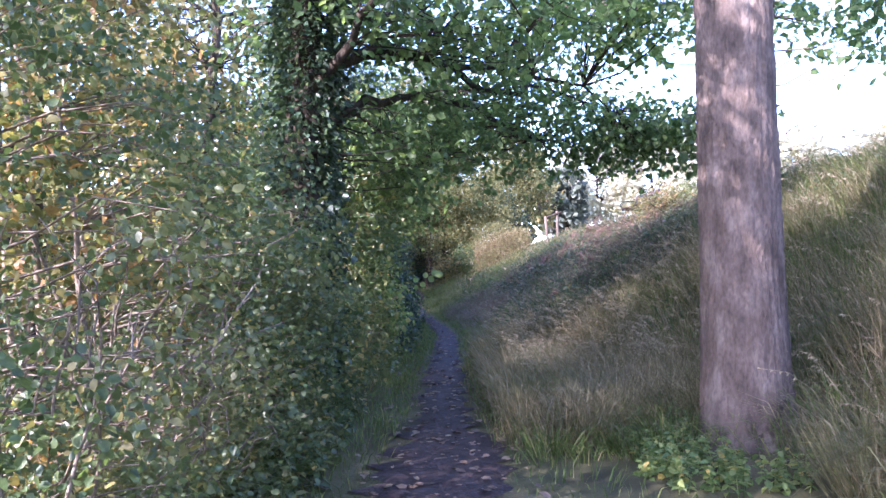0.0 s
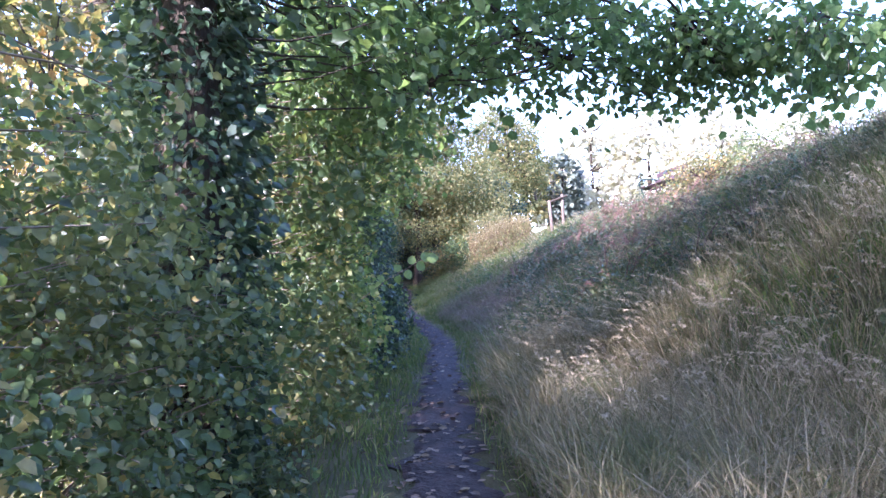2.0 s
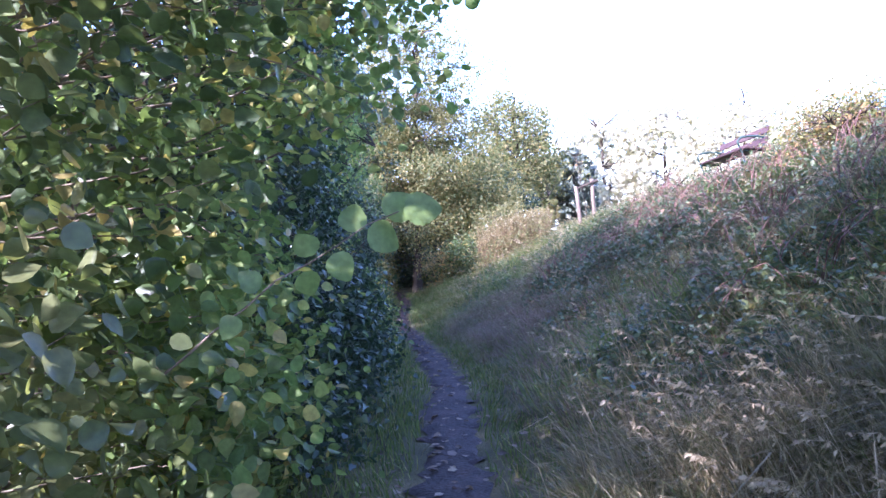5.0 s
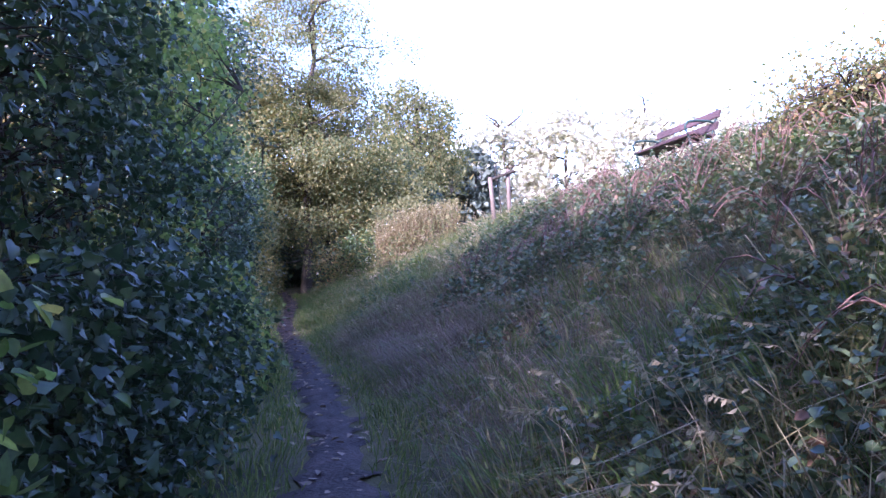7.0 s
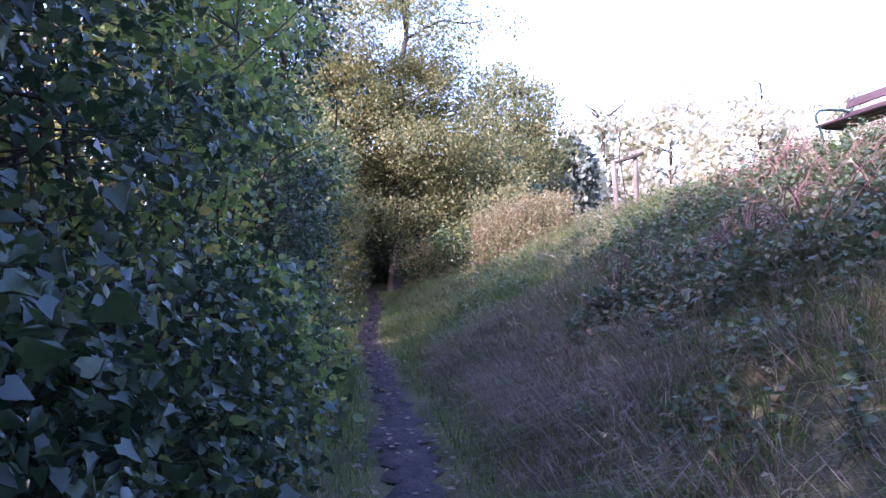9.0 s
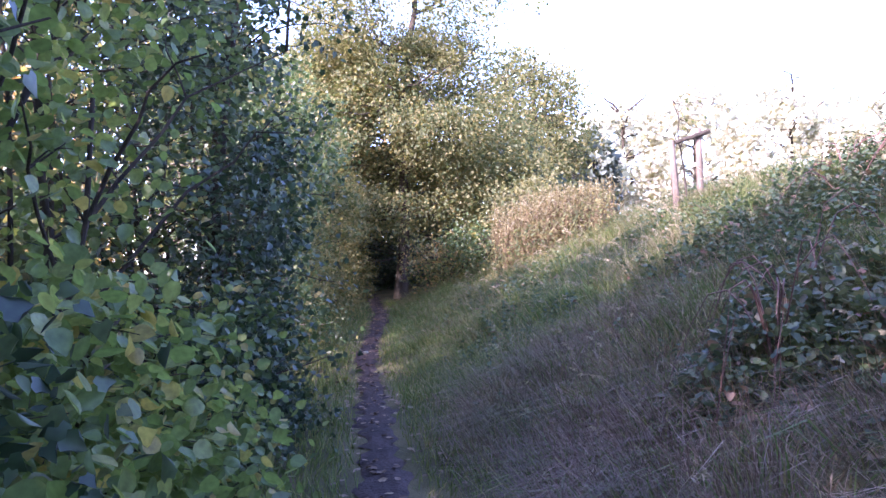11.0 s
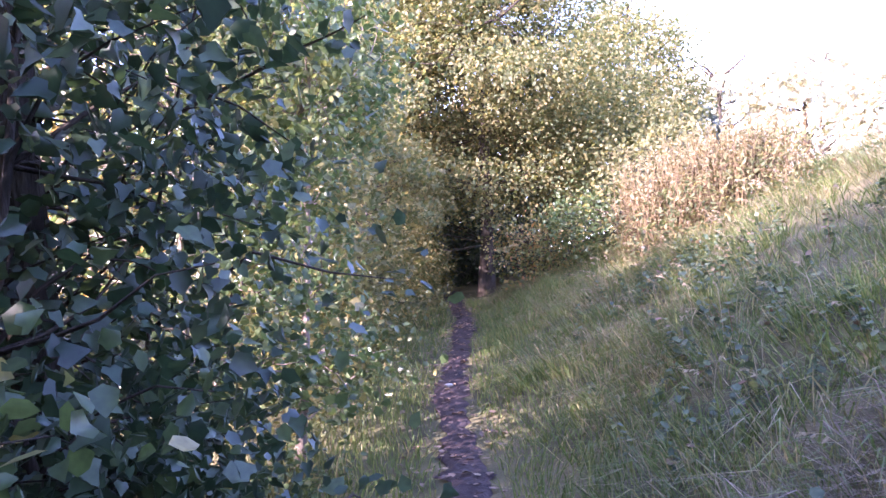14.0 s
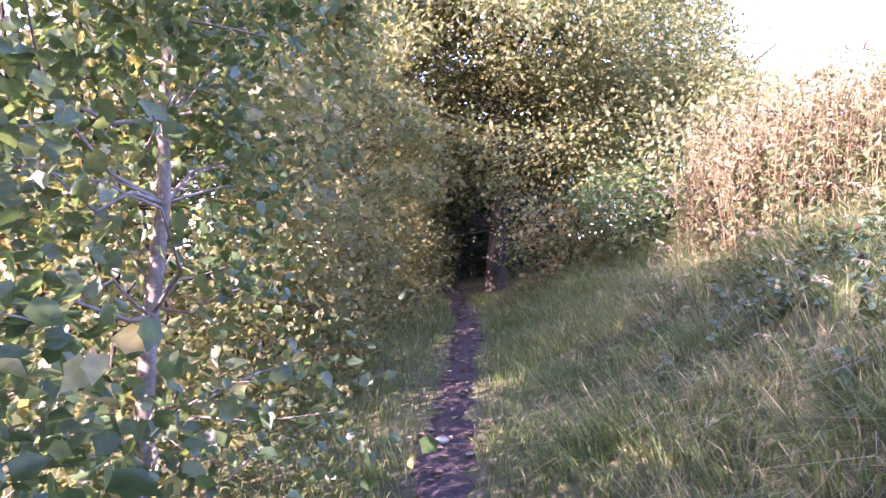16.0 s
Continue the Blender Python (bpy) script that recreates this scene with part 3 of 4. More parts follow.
# ivy stem in the hedge
ivy_stem = woody("ivy_tree", "dead tree stem overgrown with large ivy leaves", "tree", (-1.75, 22.3, float(ground_z(-1.75, 22.3))),
                 [trunk_path(-1.75, 22.3, 4.6, 0.10, (0.1, 0.1)), trunk_path(-1.6, 22.1, 2.6, 0.018, (0.15, 0.0), 8, 0.06), trunk_path(-1.62, 22.5, 2.4, 0.014, (0.2, 0.1), 8, 0.06)],
                 np.stack((-1.55 + 0.3 * rng.normal(size=110), 22.2 + 0.35 * rng.normal(size=110), rng.uniform(0.5, 4.6, 110)), 1), 24, 0.14, 0.06, IVY, DARK_BARK, LOBED)

# hazel twig that reaches over the path
tip = np.array((-0.11, 9.72, 1.375))
stalk = curve_between((-0.80, 9.85, 0.95), tip, 9, 0.02, 0.05)
sprig = tagged(new("hazel_branch"), "hazel twig with large translucent green leaves over the path", "branch")
sprig.location = stalk[0]
v, f = tube_arrays([(stalk - stalk[0], np.linspace(0.0042, 0.0015, 9))], 6)
part_raw("twig", v, f, TWIG, sprig, "", True)
for q, d, s in ((0.93, (0.5, 0.1, 0.35), 0.10), (1.0, (0.95, 0.1, 0.1), 0.105), (0.86, (0.6, 0.2, -0.35), 0.10), (0.8, (0.1, 0.1, 0.5), 0.085), (0.72, (0.3, 0.0, -0.5), 0.085), (0.66, (-0.3, 0.1, 0.4), 0.08), (0.6, (0.2, 0.2, -0.6), 0.075), (0.45, (-0.4, -0.2, 0.4), 0.07), (0.35, (-0.3, -0.2, -0.5), 0.07)):
    i = q * 8
    p0 = stalk[int(min(i, 7))] + (stalk[min(int(i) + 1, 8)] - stalk[int(min(i, 7))]) * (i - int(min(i, 7)))
    ax = np.array(d) / np.linalg.norm(d)
    nn = np.array((0.15, -0.95, 0.3))
    sd = np.cross(ax, nn)
    sd /= np.linalg.norm(sd)
    nn = np.cross(sd, ax)
    us = np.linspace(0, 1, 13)
    wid = 0.44 * np.sin(np.pi * us ** 0.72) ** 0.75 * (1 + 0.05 * (np.arange(13) % 2)) + 0.0
    vv, ff = [], []
    for u, w in zip(us, wid):
        for c in (-1, -0.5, 0, 0.5, 1):
            vv.append(p0 - stalk[0] + ax * 0.012 + s * (u * ax + c * w * sd + nn * (0.10 * abs(c) * w - 0.18 * u * u + 0.012 * math.sin(u * 40) * abs(c))))
    for r_ in range(12):
        for c in range(4):
            k = r_ * 5 + c
            ff.append((k, k + 1, k + 6, k + 5))
    part_raw("leaf", vv, [ff], LIME, sprig, "", True)

# the tree at the bend of the path
tx, ty = -0.75, 37.0
tz = float(ground_z(tx, ty))
tt = trunk_path(tx, ty, 11.5, 0.17, (0.3, 0.6), 10, 0.02)
def layered(n, c, r, per):
    """Centres of sprays gathered in flat, drooping boughs within an ellipsoid."""
    out = []
    for q in in_ball(n, c, r, 0.55):
        d = unit(q - np.asarray(c))
        p = rng.normal(size=(per, 3)) * np.array((0.55, 0.55, 0.16)) + q
        p[:, 2] -= 0.28 * ((p[:, 0] - q[0]) * d[0] + (p[:, 1] - q[1]) * d[1])
        out.append(p)
    return np.concatenate(out)


woody("oak_tree", "broad tree with yellowing green leaves at the path's bend", "tree", (tx, ty, tz), [tt] + limbs_from(tt, 11, 3.2, 0.35, 0.06, 0.42),
      np.concatenate((layered(48, (-1.1, 36.8, 4.9), (3.3, 3.0, 2.3), 12), layered(14, (-1.1, 38.2, 3.9), (2.6, 1.6, 1.6), 12), layered(50, (-1.0, 37.0, 8.9), (3.1, 3.0, 3.2), 12), layered(40, (-1.0, 37.6, 6.9), (2.4, 2.0, 2.4), 12), layered(14, (1.2, 36.2, 4.9), (1.5, 1.6, 1.6), 11), layered(16, (-3.6, 36.0, 4.4), (1.9, 2.0, 2.4), 11))),
      62, 0.26, 0.09, OAK, DARK_BARK, LEAF, 0.004, 0.6, twig_share=0.12)
for nm, lab, x, y, h, r, n, mat in (
        ("oak_tree", "oak with olive green crown behind the hedge", -7.0, 37.0, 9.5, 2.6, 200, OAK),
        ("oak_tree", "yellowing oak beyond the bend", 4.6, 48.0, 8.3, 2.7, 330, OAK),
        ("ash_tree", "tall leafy tree behind the hedge", -8.2, 8.6, 8.5, 2.0, 90, CANOPY),
        ("ash_tree", "autumn tree with brown and gold leaves behind the hedge", -5.4, 9.5, 9.0, 2.3, 130, MAPLE),
        ("ash_tree", "tall green tree behind the hedge", -5.0, 14.6, 9.0, 2.2, 150, OAK),
        ("ash_tree", "golden autumn tree behind the hedge", -6.6, 17.6, 7.5, 2.2, 120, GOLD),
        ("ash_tree", "golden autumn tree behind the hedge", -7.5, 27.0, 8.0, 2.2, 110, GOLD),
        ("oak_tree", "yellow-green oak beside the hedge", -5.0, 41.5, 9.0, 3.0, 190, OAK)):
    z = float(ground_z(x, y))
    t = trunk_path(x, y, z + h, 0.16, (0.2, 0.2), 9, 0.03)
    woody(nm, lab, "tree", (x, y, z), [t] + limbs_from(t, 9, r * 0.9, 0.4, 0.05, 0.3), in_ball(n, (x, y, z + h * 0.62), (r, r, h * 0.40), 0.45), 42, 0.34, 0.15, mat, DARK_BARK, LEAF, 0.008, 0.55)

# row of bushy autumn trees across the field behind the hedge
for i in range(9):
    x, y, h, mat = -11.2 + 0.7 * rng.normal(), 12.5 + 3.7 * i + 0.5 * rng.normal(), rng.uniform(4.2, 5.0), (OAK, GOLD, MAPLE)[i % 3]
    z = float(ground_z(x, y))
    t = trunk_path(x, y, z + h * 0.9, 0.10, (0.2, 0.2), 8, 0.03)
    woody("field_maple", "bushy golden autumn tree in the field behind the hedge", "tree", (x, y, z), [t] + limbs_from(t, 6, 1.5, 0.5, 0.03, 0.2),
          in_ball(110, (x, y, z + h * 0.5), (2.0, 2.2, h * 0.5), 0.3), 26, 0.40, 0.20, mat, DARK_BARK, LEAF, 0.006, 0.5, "row of trees across the field", twig_share=0.3)

# far trees over the crest and beyond
def far_tree(name, label, x, y, h, r, n, mat, leaf=0.3, trunk_share=0.35, per=34):
    z = float(ground_z(x, y))
    t = trunk_path(x, y, z + h * 0.9, 0.02 * h, (0, 0), 7, 0.02)
    woody(name, label, "tree", (x, y, z), [t] + limbs_from(t, 6, r * 0.8, 0.5, 0.008 * h, 0.3), in_ball(n, (x, y, z + h * (0.5 + trunk_share / 2)), (r, r, h * (1 - trunk_share) * 0.5), 0.4), per, r * 0.13, leaf, mat, DARK_BARK, LEAF, 0.012, 0.5, "distant trees")


# the PALE crowns carry their haze and glare in the leaf colour
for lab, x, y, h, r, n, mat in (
        ("autumn tree coloured pale for haze and full sun", 15, 72, 12.0, 4.2, 110, PALE), ("autumn tree coloured pale for haze and full sun", 20, 70, 12.5, 4.2, 110, PALE), ("autumn tree coloured pale for haze and full sun", 25, 66, 11.5, 4.0, 110, PALE),
        ("autumn tree coloured pale for haze and full sun", 29, 62, 10.5, 3.6, 90, PALE), ("autumn tree coloured pale for haze and full sun", 34, 56, 9.5, 3.6, 90, PALE), ("small tree on the hill coloured pale for haze", 11, 66, 8.0, 2.6, 70, PALE),
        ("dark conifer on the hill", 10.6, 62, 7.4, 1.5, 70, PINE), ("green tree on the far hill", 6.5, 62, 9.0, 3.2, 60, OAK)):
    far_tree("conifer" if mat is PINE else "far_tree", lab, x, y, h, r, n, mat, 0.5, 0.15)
for x, y in ((-18, 12), (-20, 24), (-22, 36), (-17, 48), (-9, 54), (-2, 58), (-26, 4), (12, -30), (3, -34)):
    far_tree("far_tree", "sunlit autumn tree across the field", x, y, rng.uniform(8, 11), rng.uniform(3.2, 4.2), 60, GOLD if rng.random() < 0.5 else OAK, 0.45, 0.12)

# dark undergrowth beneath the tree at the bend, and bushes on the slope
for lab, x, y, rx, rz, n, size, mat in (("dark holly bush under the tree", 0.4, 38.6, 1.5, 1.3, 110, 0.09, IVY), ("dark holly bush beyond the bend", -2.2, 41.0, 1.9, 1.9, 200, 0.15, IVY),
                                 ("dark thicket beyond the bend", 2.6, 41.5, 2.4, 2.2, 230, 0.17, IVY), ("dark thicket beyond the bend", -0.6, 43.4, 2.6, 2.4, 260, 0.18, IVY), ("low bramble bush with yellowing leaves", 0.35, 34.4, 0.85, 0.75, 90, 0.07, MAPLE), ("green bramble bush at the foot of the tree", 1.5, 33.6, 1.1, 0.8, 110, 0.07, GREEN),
                                 ("bramble mound with dry yellow stems on the crest", 5.4, 16.8, 1.0, 0.34, 210, 0.045, MAPLE), ("green bramble mound on the crest", 6.2, 15.0, 1.2, 0.45, 100, 0.05, GREEN), ("leafy bush on the slope by the tall stalks", 2.6, 33.0, 1.3, 0.9, 100, 0.08, OAK)):
    z = float(ground_z(x, y))
    st = [trunk_path(x + rng.normal() * 0.2, y + rng.normal() * 0.2, z + rz, 0.02, (rng.normal() * 0.4, rng.normal() * 0.4)) for _ in range(4)]
    woody("bush", lab, "bush", (x, y, z), st, in_ball(n, (x, y, z + rz * 0.8), (rx, rx, rz), 0.3), 34, 0.17, size, mat, DARK_BARK, LEAF)


# ---- grasses and weeds ----
def scatter(n, x0, x1, y0, y1, keep=None):
    x, y = rng.uniform(x0, x1, n), rng.uniform(y0, y1, n)
    if keep is not None:
        k = rng.random(n) < keep(x, y)
        x, y = x[k], y[k]
    return x, y


def dist_path(x, y):
    return np.abs(x - path_x(y))


def foot_d(x, y):
    return x - np.interp(y, FOOT_Y, FOOT_X)


def grass(name, label, x, y, h, w, lean, bias, mat, clump=0.0):
    hh = h * rng.uniform(0.5, 1.2, len(x)) * (1 + clump * soft_noise(x * 1.4, y * 1.4))
    hh = np.maximum(hh, 0.02)
    l = rng.normal(size=(len(x), 2)) * (lean * hh)[:, None] + np.array(bias)[None] * hh[:, None]
    l += np.stack((soft_noise(x * 3.1, y * 2.7), soft_noise(x * 2.3 + 5, y * 3.4)), 1) * hh[:, None] * 0.45
    v, f = blade_arrays(on_ground(x, y, 0.01), l, hh, w * rng.uniform(0.6, 1.3, len(x)))
    return tagged(new(name, raw_mesh(name, v, f, mat)), label, "grass", kind="stuff")


# short verge grass on both sides of the path
x, y = scatter(90000, -2.4, 1.6, 1.0, 36, lambda x, y: np.clip((dist_path(x, y) - path_half(y)) * 6, 0, 1) * np.clip(1.5 - dist_path(x, y), 0, 1) * np.clip((y - 3) / 6, 0.12, 1))
grass("verge_grass", "short green grass along both edges of the path", x, y, 0.13, 0.008, 0.45, (0, 0), LAWN, 0.35)
def tufts(x, y, per, spread, splay, h):
    """Blades in tussocks: positions round the given centres and the way each blade leans."""
    n = len(x)
    r = rng.normal(size=(n * per, 2)) * spread
    size = np.repeat(rng.uniform(0.55, 1.35, n), per)
    cx, cy = np.repeat(x, per) + r[:, 0] * size, np.repeat(y, per) + r[:, 1] * size
    comb = np.repeat(rng.normal(size=(n, 2)) * 0.3, per, 0)
    return cx, cy, r / spread * splay + comb, size * h


def tussocks(name, label, x, y, per, spread, h, w, splay, bias, mat):
    cx, cy, lean, hh = tufts(x, y, per, spread, splay, h)
    hh = hh * rng.uniform(0.55, 1.2, len(cx))
    l = (lean + np.array(bias)[None] + rng.normal(size=lean.shape) * 0.18) * hh[:, None]
    k = (dist_path(cx, cy) > path_half(cy) + 0.05) & (dist_path(cx + l[:, 0], cy + l[:, 1]) > 0.75 * path_half(cy)) & (cx + l[:, 0] > path_x(cy))
    v, f = blade_arrays(on_ground(cx, cy, 0.01)[k], l[k], hh[k], (w * rng.uniform(0.6, 1.3, len(cx)))[k])
    return tagged(new(name, raw_mesh(name, v, f, mat)), label, "grass", kind="stuff")


# rank green grass in tussocks on the slope
x, y = scatter(3000, -0.6, 6.8, 9.0, 36, lambda x, y: np.clip(foot_d(x, y) * 1.5, 0, 1) * np.clip(1.2 - foot_d(x, y) / 7, 0.25, 1) * np.clip((y - 8) / 12, 0.25, 1))
tussocks("rank_grass", "rank green grass in tussocks on the bank", x, y, 30, 0.10, 0.21, 0.0095, 0.85, (-0.55, -0.2), LAWN)
x, y = scatter(1500, -0.6, 5.5, 20, 36, lambda x, y: np.clip(foot_d(x, y) * 1.5, 0, 1) * np.clip(0.35 + 0.8 * soft_noise(x * 1.1 + 3, y * 0.9), 0.08, 1))
tussocks("straw_grass", "dead straw-coloured grass among the green on the slope", x, y, 44, 0.13, 0.21, 0.0065, 0.9, (-0.7, -0.3), HAY)
# long dry grass nearest the start
x, y = scatter(2500, 0.75, 8.0, 1.5, 14.5, lambda x, y: np.clip(foot_d(x, y) * 1.6 + 0.75, 0, 1) * np.clip((14.5 - y) / 3, 0, 1) * np.clip(1.2 - foot_d(x, y) / 8, 0.3, 1))
tussocks("long_dry_grass", "long tangled dry grass on the bank", x, y, 38, 0.10, 0.38, 0.0085, 0.65, (-0.55, -0.15), HAY)
x, y = scatter(1000, 0.75, 8.0, 2.5, 14.0, lambda x, y: np.clip(foot_d(x, y) * 1.6 + 0.75, 0, 1))
tussocks("rank_grass", "green grass growing through the dry stalks", x, y, 34, 0.09, 0.34, 0.011, 0.5, (-0.25, 0.0), LAWN)
# a shaggy mound of dry grass leaning over the path's edge
x, y = scatter(620, 0.30, 2.3, 5.9, 11.2, lambda x, y: np.clip((x - np.interp(y, [5.9, 8, 11.2], [0.52, 0.45, 0.55])) * 5, 0, 1))
tussocks("long_dry_grass", "shaggy dry grass leaning over the path's edge", x, y, 60, 0.11, 0.46, 0.008, 0.55, (-0.30, -0.15), HAY)
x, y = scatter(330, 0.35, 2.4, 5.4, 11.2, lambda x, y: np.clip((x - 0.55) * 4, 0, 1))
tussocks("rank_grass", "green grass at the foot of the shaggy dry mound", x, y, 44, 0.10, 0.30, 0.010, 0.6, (-0.25, -0.1), LAWN)
x, y = scatter(420, 2.3, 6.0, 2.6, 6.0, lambda x, y: np.clip((np.hypot(x - 2.27, y - 5.3) - 0.75) * 3, 0, 1))
tussocks("long_dry_grass", "tall dry grass beside the big tree", x, y, 44, 0.09, 0.52, 0.008, 0.5, (-0.2, -0.05), HAY)
# russet matted grass in the middle
x, y = scatter(2700, 0.2, 5.5, 11.0, 23.0, lambda x, y: np.clip(foot_d(x, y) * 2, 0, 1) * np.clip(1.25 - foot_d(x, y) / 3.4, 0, 1) * np.clip(0.6 + 0.6 * soft_noise(x * 0.9, y * 0.6), 0.1, 1))
tussocks("russet_grass", "fine russet grass lying matted on the slope", x, y, 60, 0.14, 0.23, 0.005, 0.95, (-0.85, -0.3), RUSSET)
# thin undergrowth between the tussocks
x, y = scatter(48000, 0.0, 7.0, 2.0, 34, lambda x, y: np.clip(foot_d(x, y) * 1.5 + 0.4, 0, 1) * np.clip(1.2 - foot_d(x, y) / 8, 0.25, 1))
grass("under_grass", "short mixed grass between the tussocks", x, y, 0.17, 0.009, 0.7, (-0.2, 0), GRASS, 0.4)
# crest grass and field
x, y = scatter(45000, 4.5, 16, 4, 50, lambda x, y: np.clip(1.3 - foot_d(x, y) / 14, 0, 1) * (np.hypot((x - 5.9) * 0.8, (y - 22.0) * 0.55) > 1.0))
grass("crest_grass", "sunlit grass along the crest of the bank", x, y, 0.30, 0.014, 0.45, (-0.2, 0), GRASS, 0.4)
x, y = scatter(26000, -9, -1.6, -2, 40, lambda x, y: 0.9 + 0 * x)
grass("hedge_bottom_grass", "rough grass and weeds under the hedge", x, y, 0.30, 0.012, 0.5, (0, 0), GRASS, 0.3)


def seed_grass(n_, x, y, h, label):
    """Arching stalks with drooping feathery heads."""
    paths, ats, axs, ss = [], [], [], []
    for px, py_ in zip(x, y):
        z = float(ground_z(px, py_))
        hh = h * rng.uniform(0.7, 1.25)
        d = unit(np.array((-0.8 + 0.8 * rng.normal(), 0.6 * rng.normal(), 0.0)))
        reach = hh * rng.uniform(0.2, 0.6)
        s = np.linspace(0, 1, 6)
        q = np.stack((px + d[0] * reach * s ** 2, py_ + d[1] * reach * s ** 2, z + hh * (s - 0.30 * s ** 4)), 1)
        paths.append((q, np.linspace(0.0022, 0.0010, 6)))
        m = 11
        u = rng.uniform(0.72, 1.0, m)
        at = np.stack([np.interp(u, s, q[:, k]) for k in range(3)], 1)
        ats.append(at)
        axs.append(np.tile(d * 0.7 + np.array((0, 0, -0.35)), (m, 1)) + rng.normal(size=(m, 3)) * 0.3)
        ss.append(rng.uniform(0.015, 0.034, m))
    v1, f1 = tube_arrays(paths, 3)
    v2, f2 = leaf_arrays(np.concatenate(ats), np.concatenate(axs), np.concatenate(ss), SLIM, 0.3)
    tagged(new(n_, raw_mesh(n_, np.concatenate((v1, v2)), [f1[0], f2 + len(v1)], SEED)), label, "grass", kind="stuff")


x, y = scatter(2600, 0.9, 6.5, 2.5, 13.5, lambda x, y: np.clip(foot_d(x, y) * 2 + 0.7, 0, 1) * np.clip(0.55 + 0.7 * soft_noise(x, y), 0.1, 1))
seed_grass("seeding_grass", x, y, 0.72, "tall dry grass stalks with drooping pale seed heads")
x, y = scatter(620, 0.75, 2.4, 7.2, 11.4, lambda x, y: np.clip((x - 0.75) * 3, 0, 1) * np.clip(0.6 + 0.6 * soft_noise(x * 2, y * 2), 0.1, 1))
seed_grass("seeding_grass", x, y, 0.74, "pale arching seed heads of the shaggy mound")
x, y = scatter(450, 0.6, 5.5, 13, 31, lambda x, y: np.clip(foot_d(x, y) * 1.2, 0, 1))
seed_grass("seeding_grass", x, y, 0.5, "scattered dry grass stalks on the green slope")


def weeds(n_, label, x, y, h, leaf, mat, pairs=7, shape=LEAF):
    paths, ats, axs, ss = [], [], [], []
    for px, py_ in zip(x, y):
        z = float(ground_z(px, py_))
        hh = h * rng.uniform(0.5, 1.2)
        l = rng.normal(size=2) * 0.22 * hh
        q = np.array([(px, py_, z - 0.02), (px + l[0] * 0.4, py_ + l[1] * 0.4, z + hh * 0.55), (px + l[0], py_ + l[1], z + hh)])
        paths.append((q, np.array((0.004, 0.003, 0.0015))))
        u = np.repeat(np.linspace(0.25, 1.0, pairs), 2)
        at = np.stack([np.interp(u, (0, 0.55, 1), q[:, k]) for k in range(3)], 1)
        a_ = rng.uniform(0, 6.28) + np.arange(pairs * 2) * np.pi + np.repeat(np.arange(pairs) * 1.57, 2)
        ats.append(at)
        axs.append(np.stack((np.cos(a_), np.sin(a_), -0.25 + 0.3 * rng.normal(size=len(a_))), 1))
        ss.append(leaf * rng.uniform(0.7, 1.2, len(a_)) * (1.15 - 0.5 * u))
    v1, f1 = tube_arrays(paths, 3)
    v2, f2 = leaf_arrays(np.concatenate(ats), np.concatenate(axs), np.concatenate(ss), shape, 0.7)
    tagged(new(n_, raw_mesh(n_, np.concatenate((v1, v2)), [f1[0], f2 + len(v1)], mat)), label, "weeds", kind="stuff")


x, y = scatter(3300, 1.2, 6.6, 11.5, 23.5, lambda x, y: np.clip((foot_d(x, y) - 1.6) * 0.8, 0, 1) * np.clip(0.5 + 0.8 * soft_noise(x * 0.8, y * 0.8 + 2), 0.05, 1))
weeds("nettles", "dusty green nettles massed on the bank", x, y, 0.42, 0.072, NETTLE)
x, y = scatter(500, 0.9, 2.8, 11.4, 13.6, lambda x, y: np.clip((foot_d(x, y)) * 2, 0, 1))
weeds("nettles", "green nettles at the foot of the bank", x, y, 0.36, 0.075, NETTLE)
x, y = scatter(4600, 0.2, 6.5, 8.0, 30, lambda x, y: np.clip(foot_d(x, y) * 0.9 - 0.2, 0, 1) * np.clip(0.1 + 1.1 * soft_noise(x * 1.2 + 1, y * 1.0 + 4), 0.04, 1))
weeds("low_weeds", "low broad-leaved weeds in patches on the bank", x, y, 0.26, 0.06, NETTLE, 6, ROUND)
x, y = scatter(900, 0.8, 5.5, 4.0, 12, lambda x, y: np.clip(foot_d(x, y) + 0.3, 0, 1) * np.clip(0.1 + 1.1 * soft_noise(x * 1.2, y * 1.0), 0.04, 1))
weeds("low_weeds", "green weeds among the long dry grass", x, y, 0.34, 0.06, GREEN, 6)
x, y = scatter(300, 1.3, 2.9, 4.3, 6.0, lambda x, y: np.clip((np.hypot(x - 2.27, y - 5.3) - 0.35) * 4, 0, 1))
weeds("low_weeds", "bright green weeds round the foot of the tree", x, y, 0.19, 0.065, LIME, 5)
x, y = scatter(900, -2.2, -0.75, 1.5, 7.5)
weeds("low_weeds", "green weeds and seedlings under the hedge", x, y, 0.32, 0.075, GREEN, 5)
x, y = scatter(1500, -2.3, -0.8, 7.5, 33, lambda x, y: np.clip((dist_path(x, y) - 0.7) * 2, 0, 1))
weeds("low_weeds", "green ivy and weeds along the hedge foot", x, y, 0.25, 0.07, GREEN, 5)

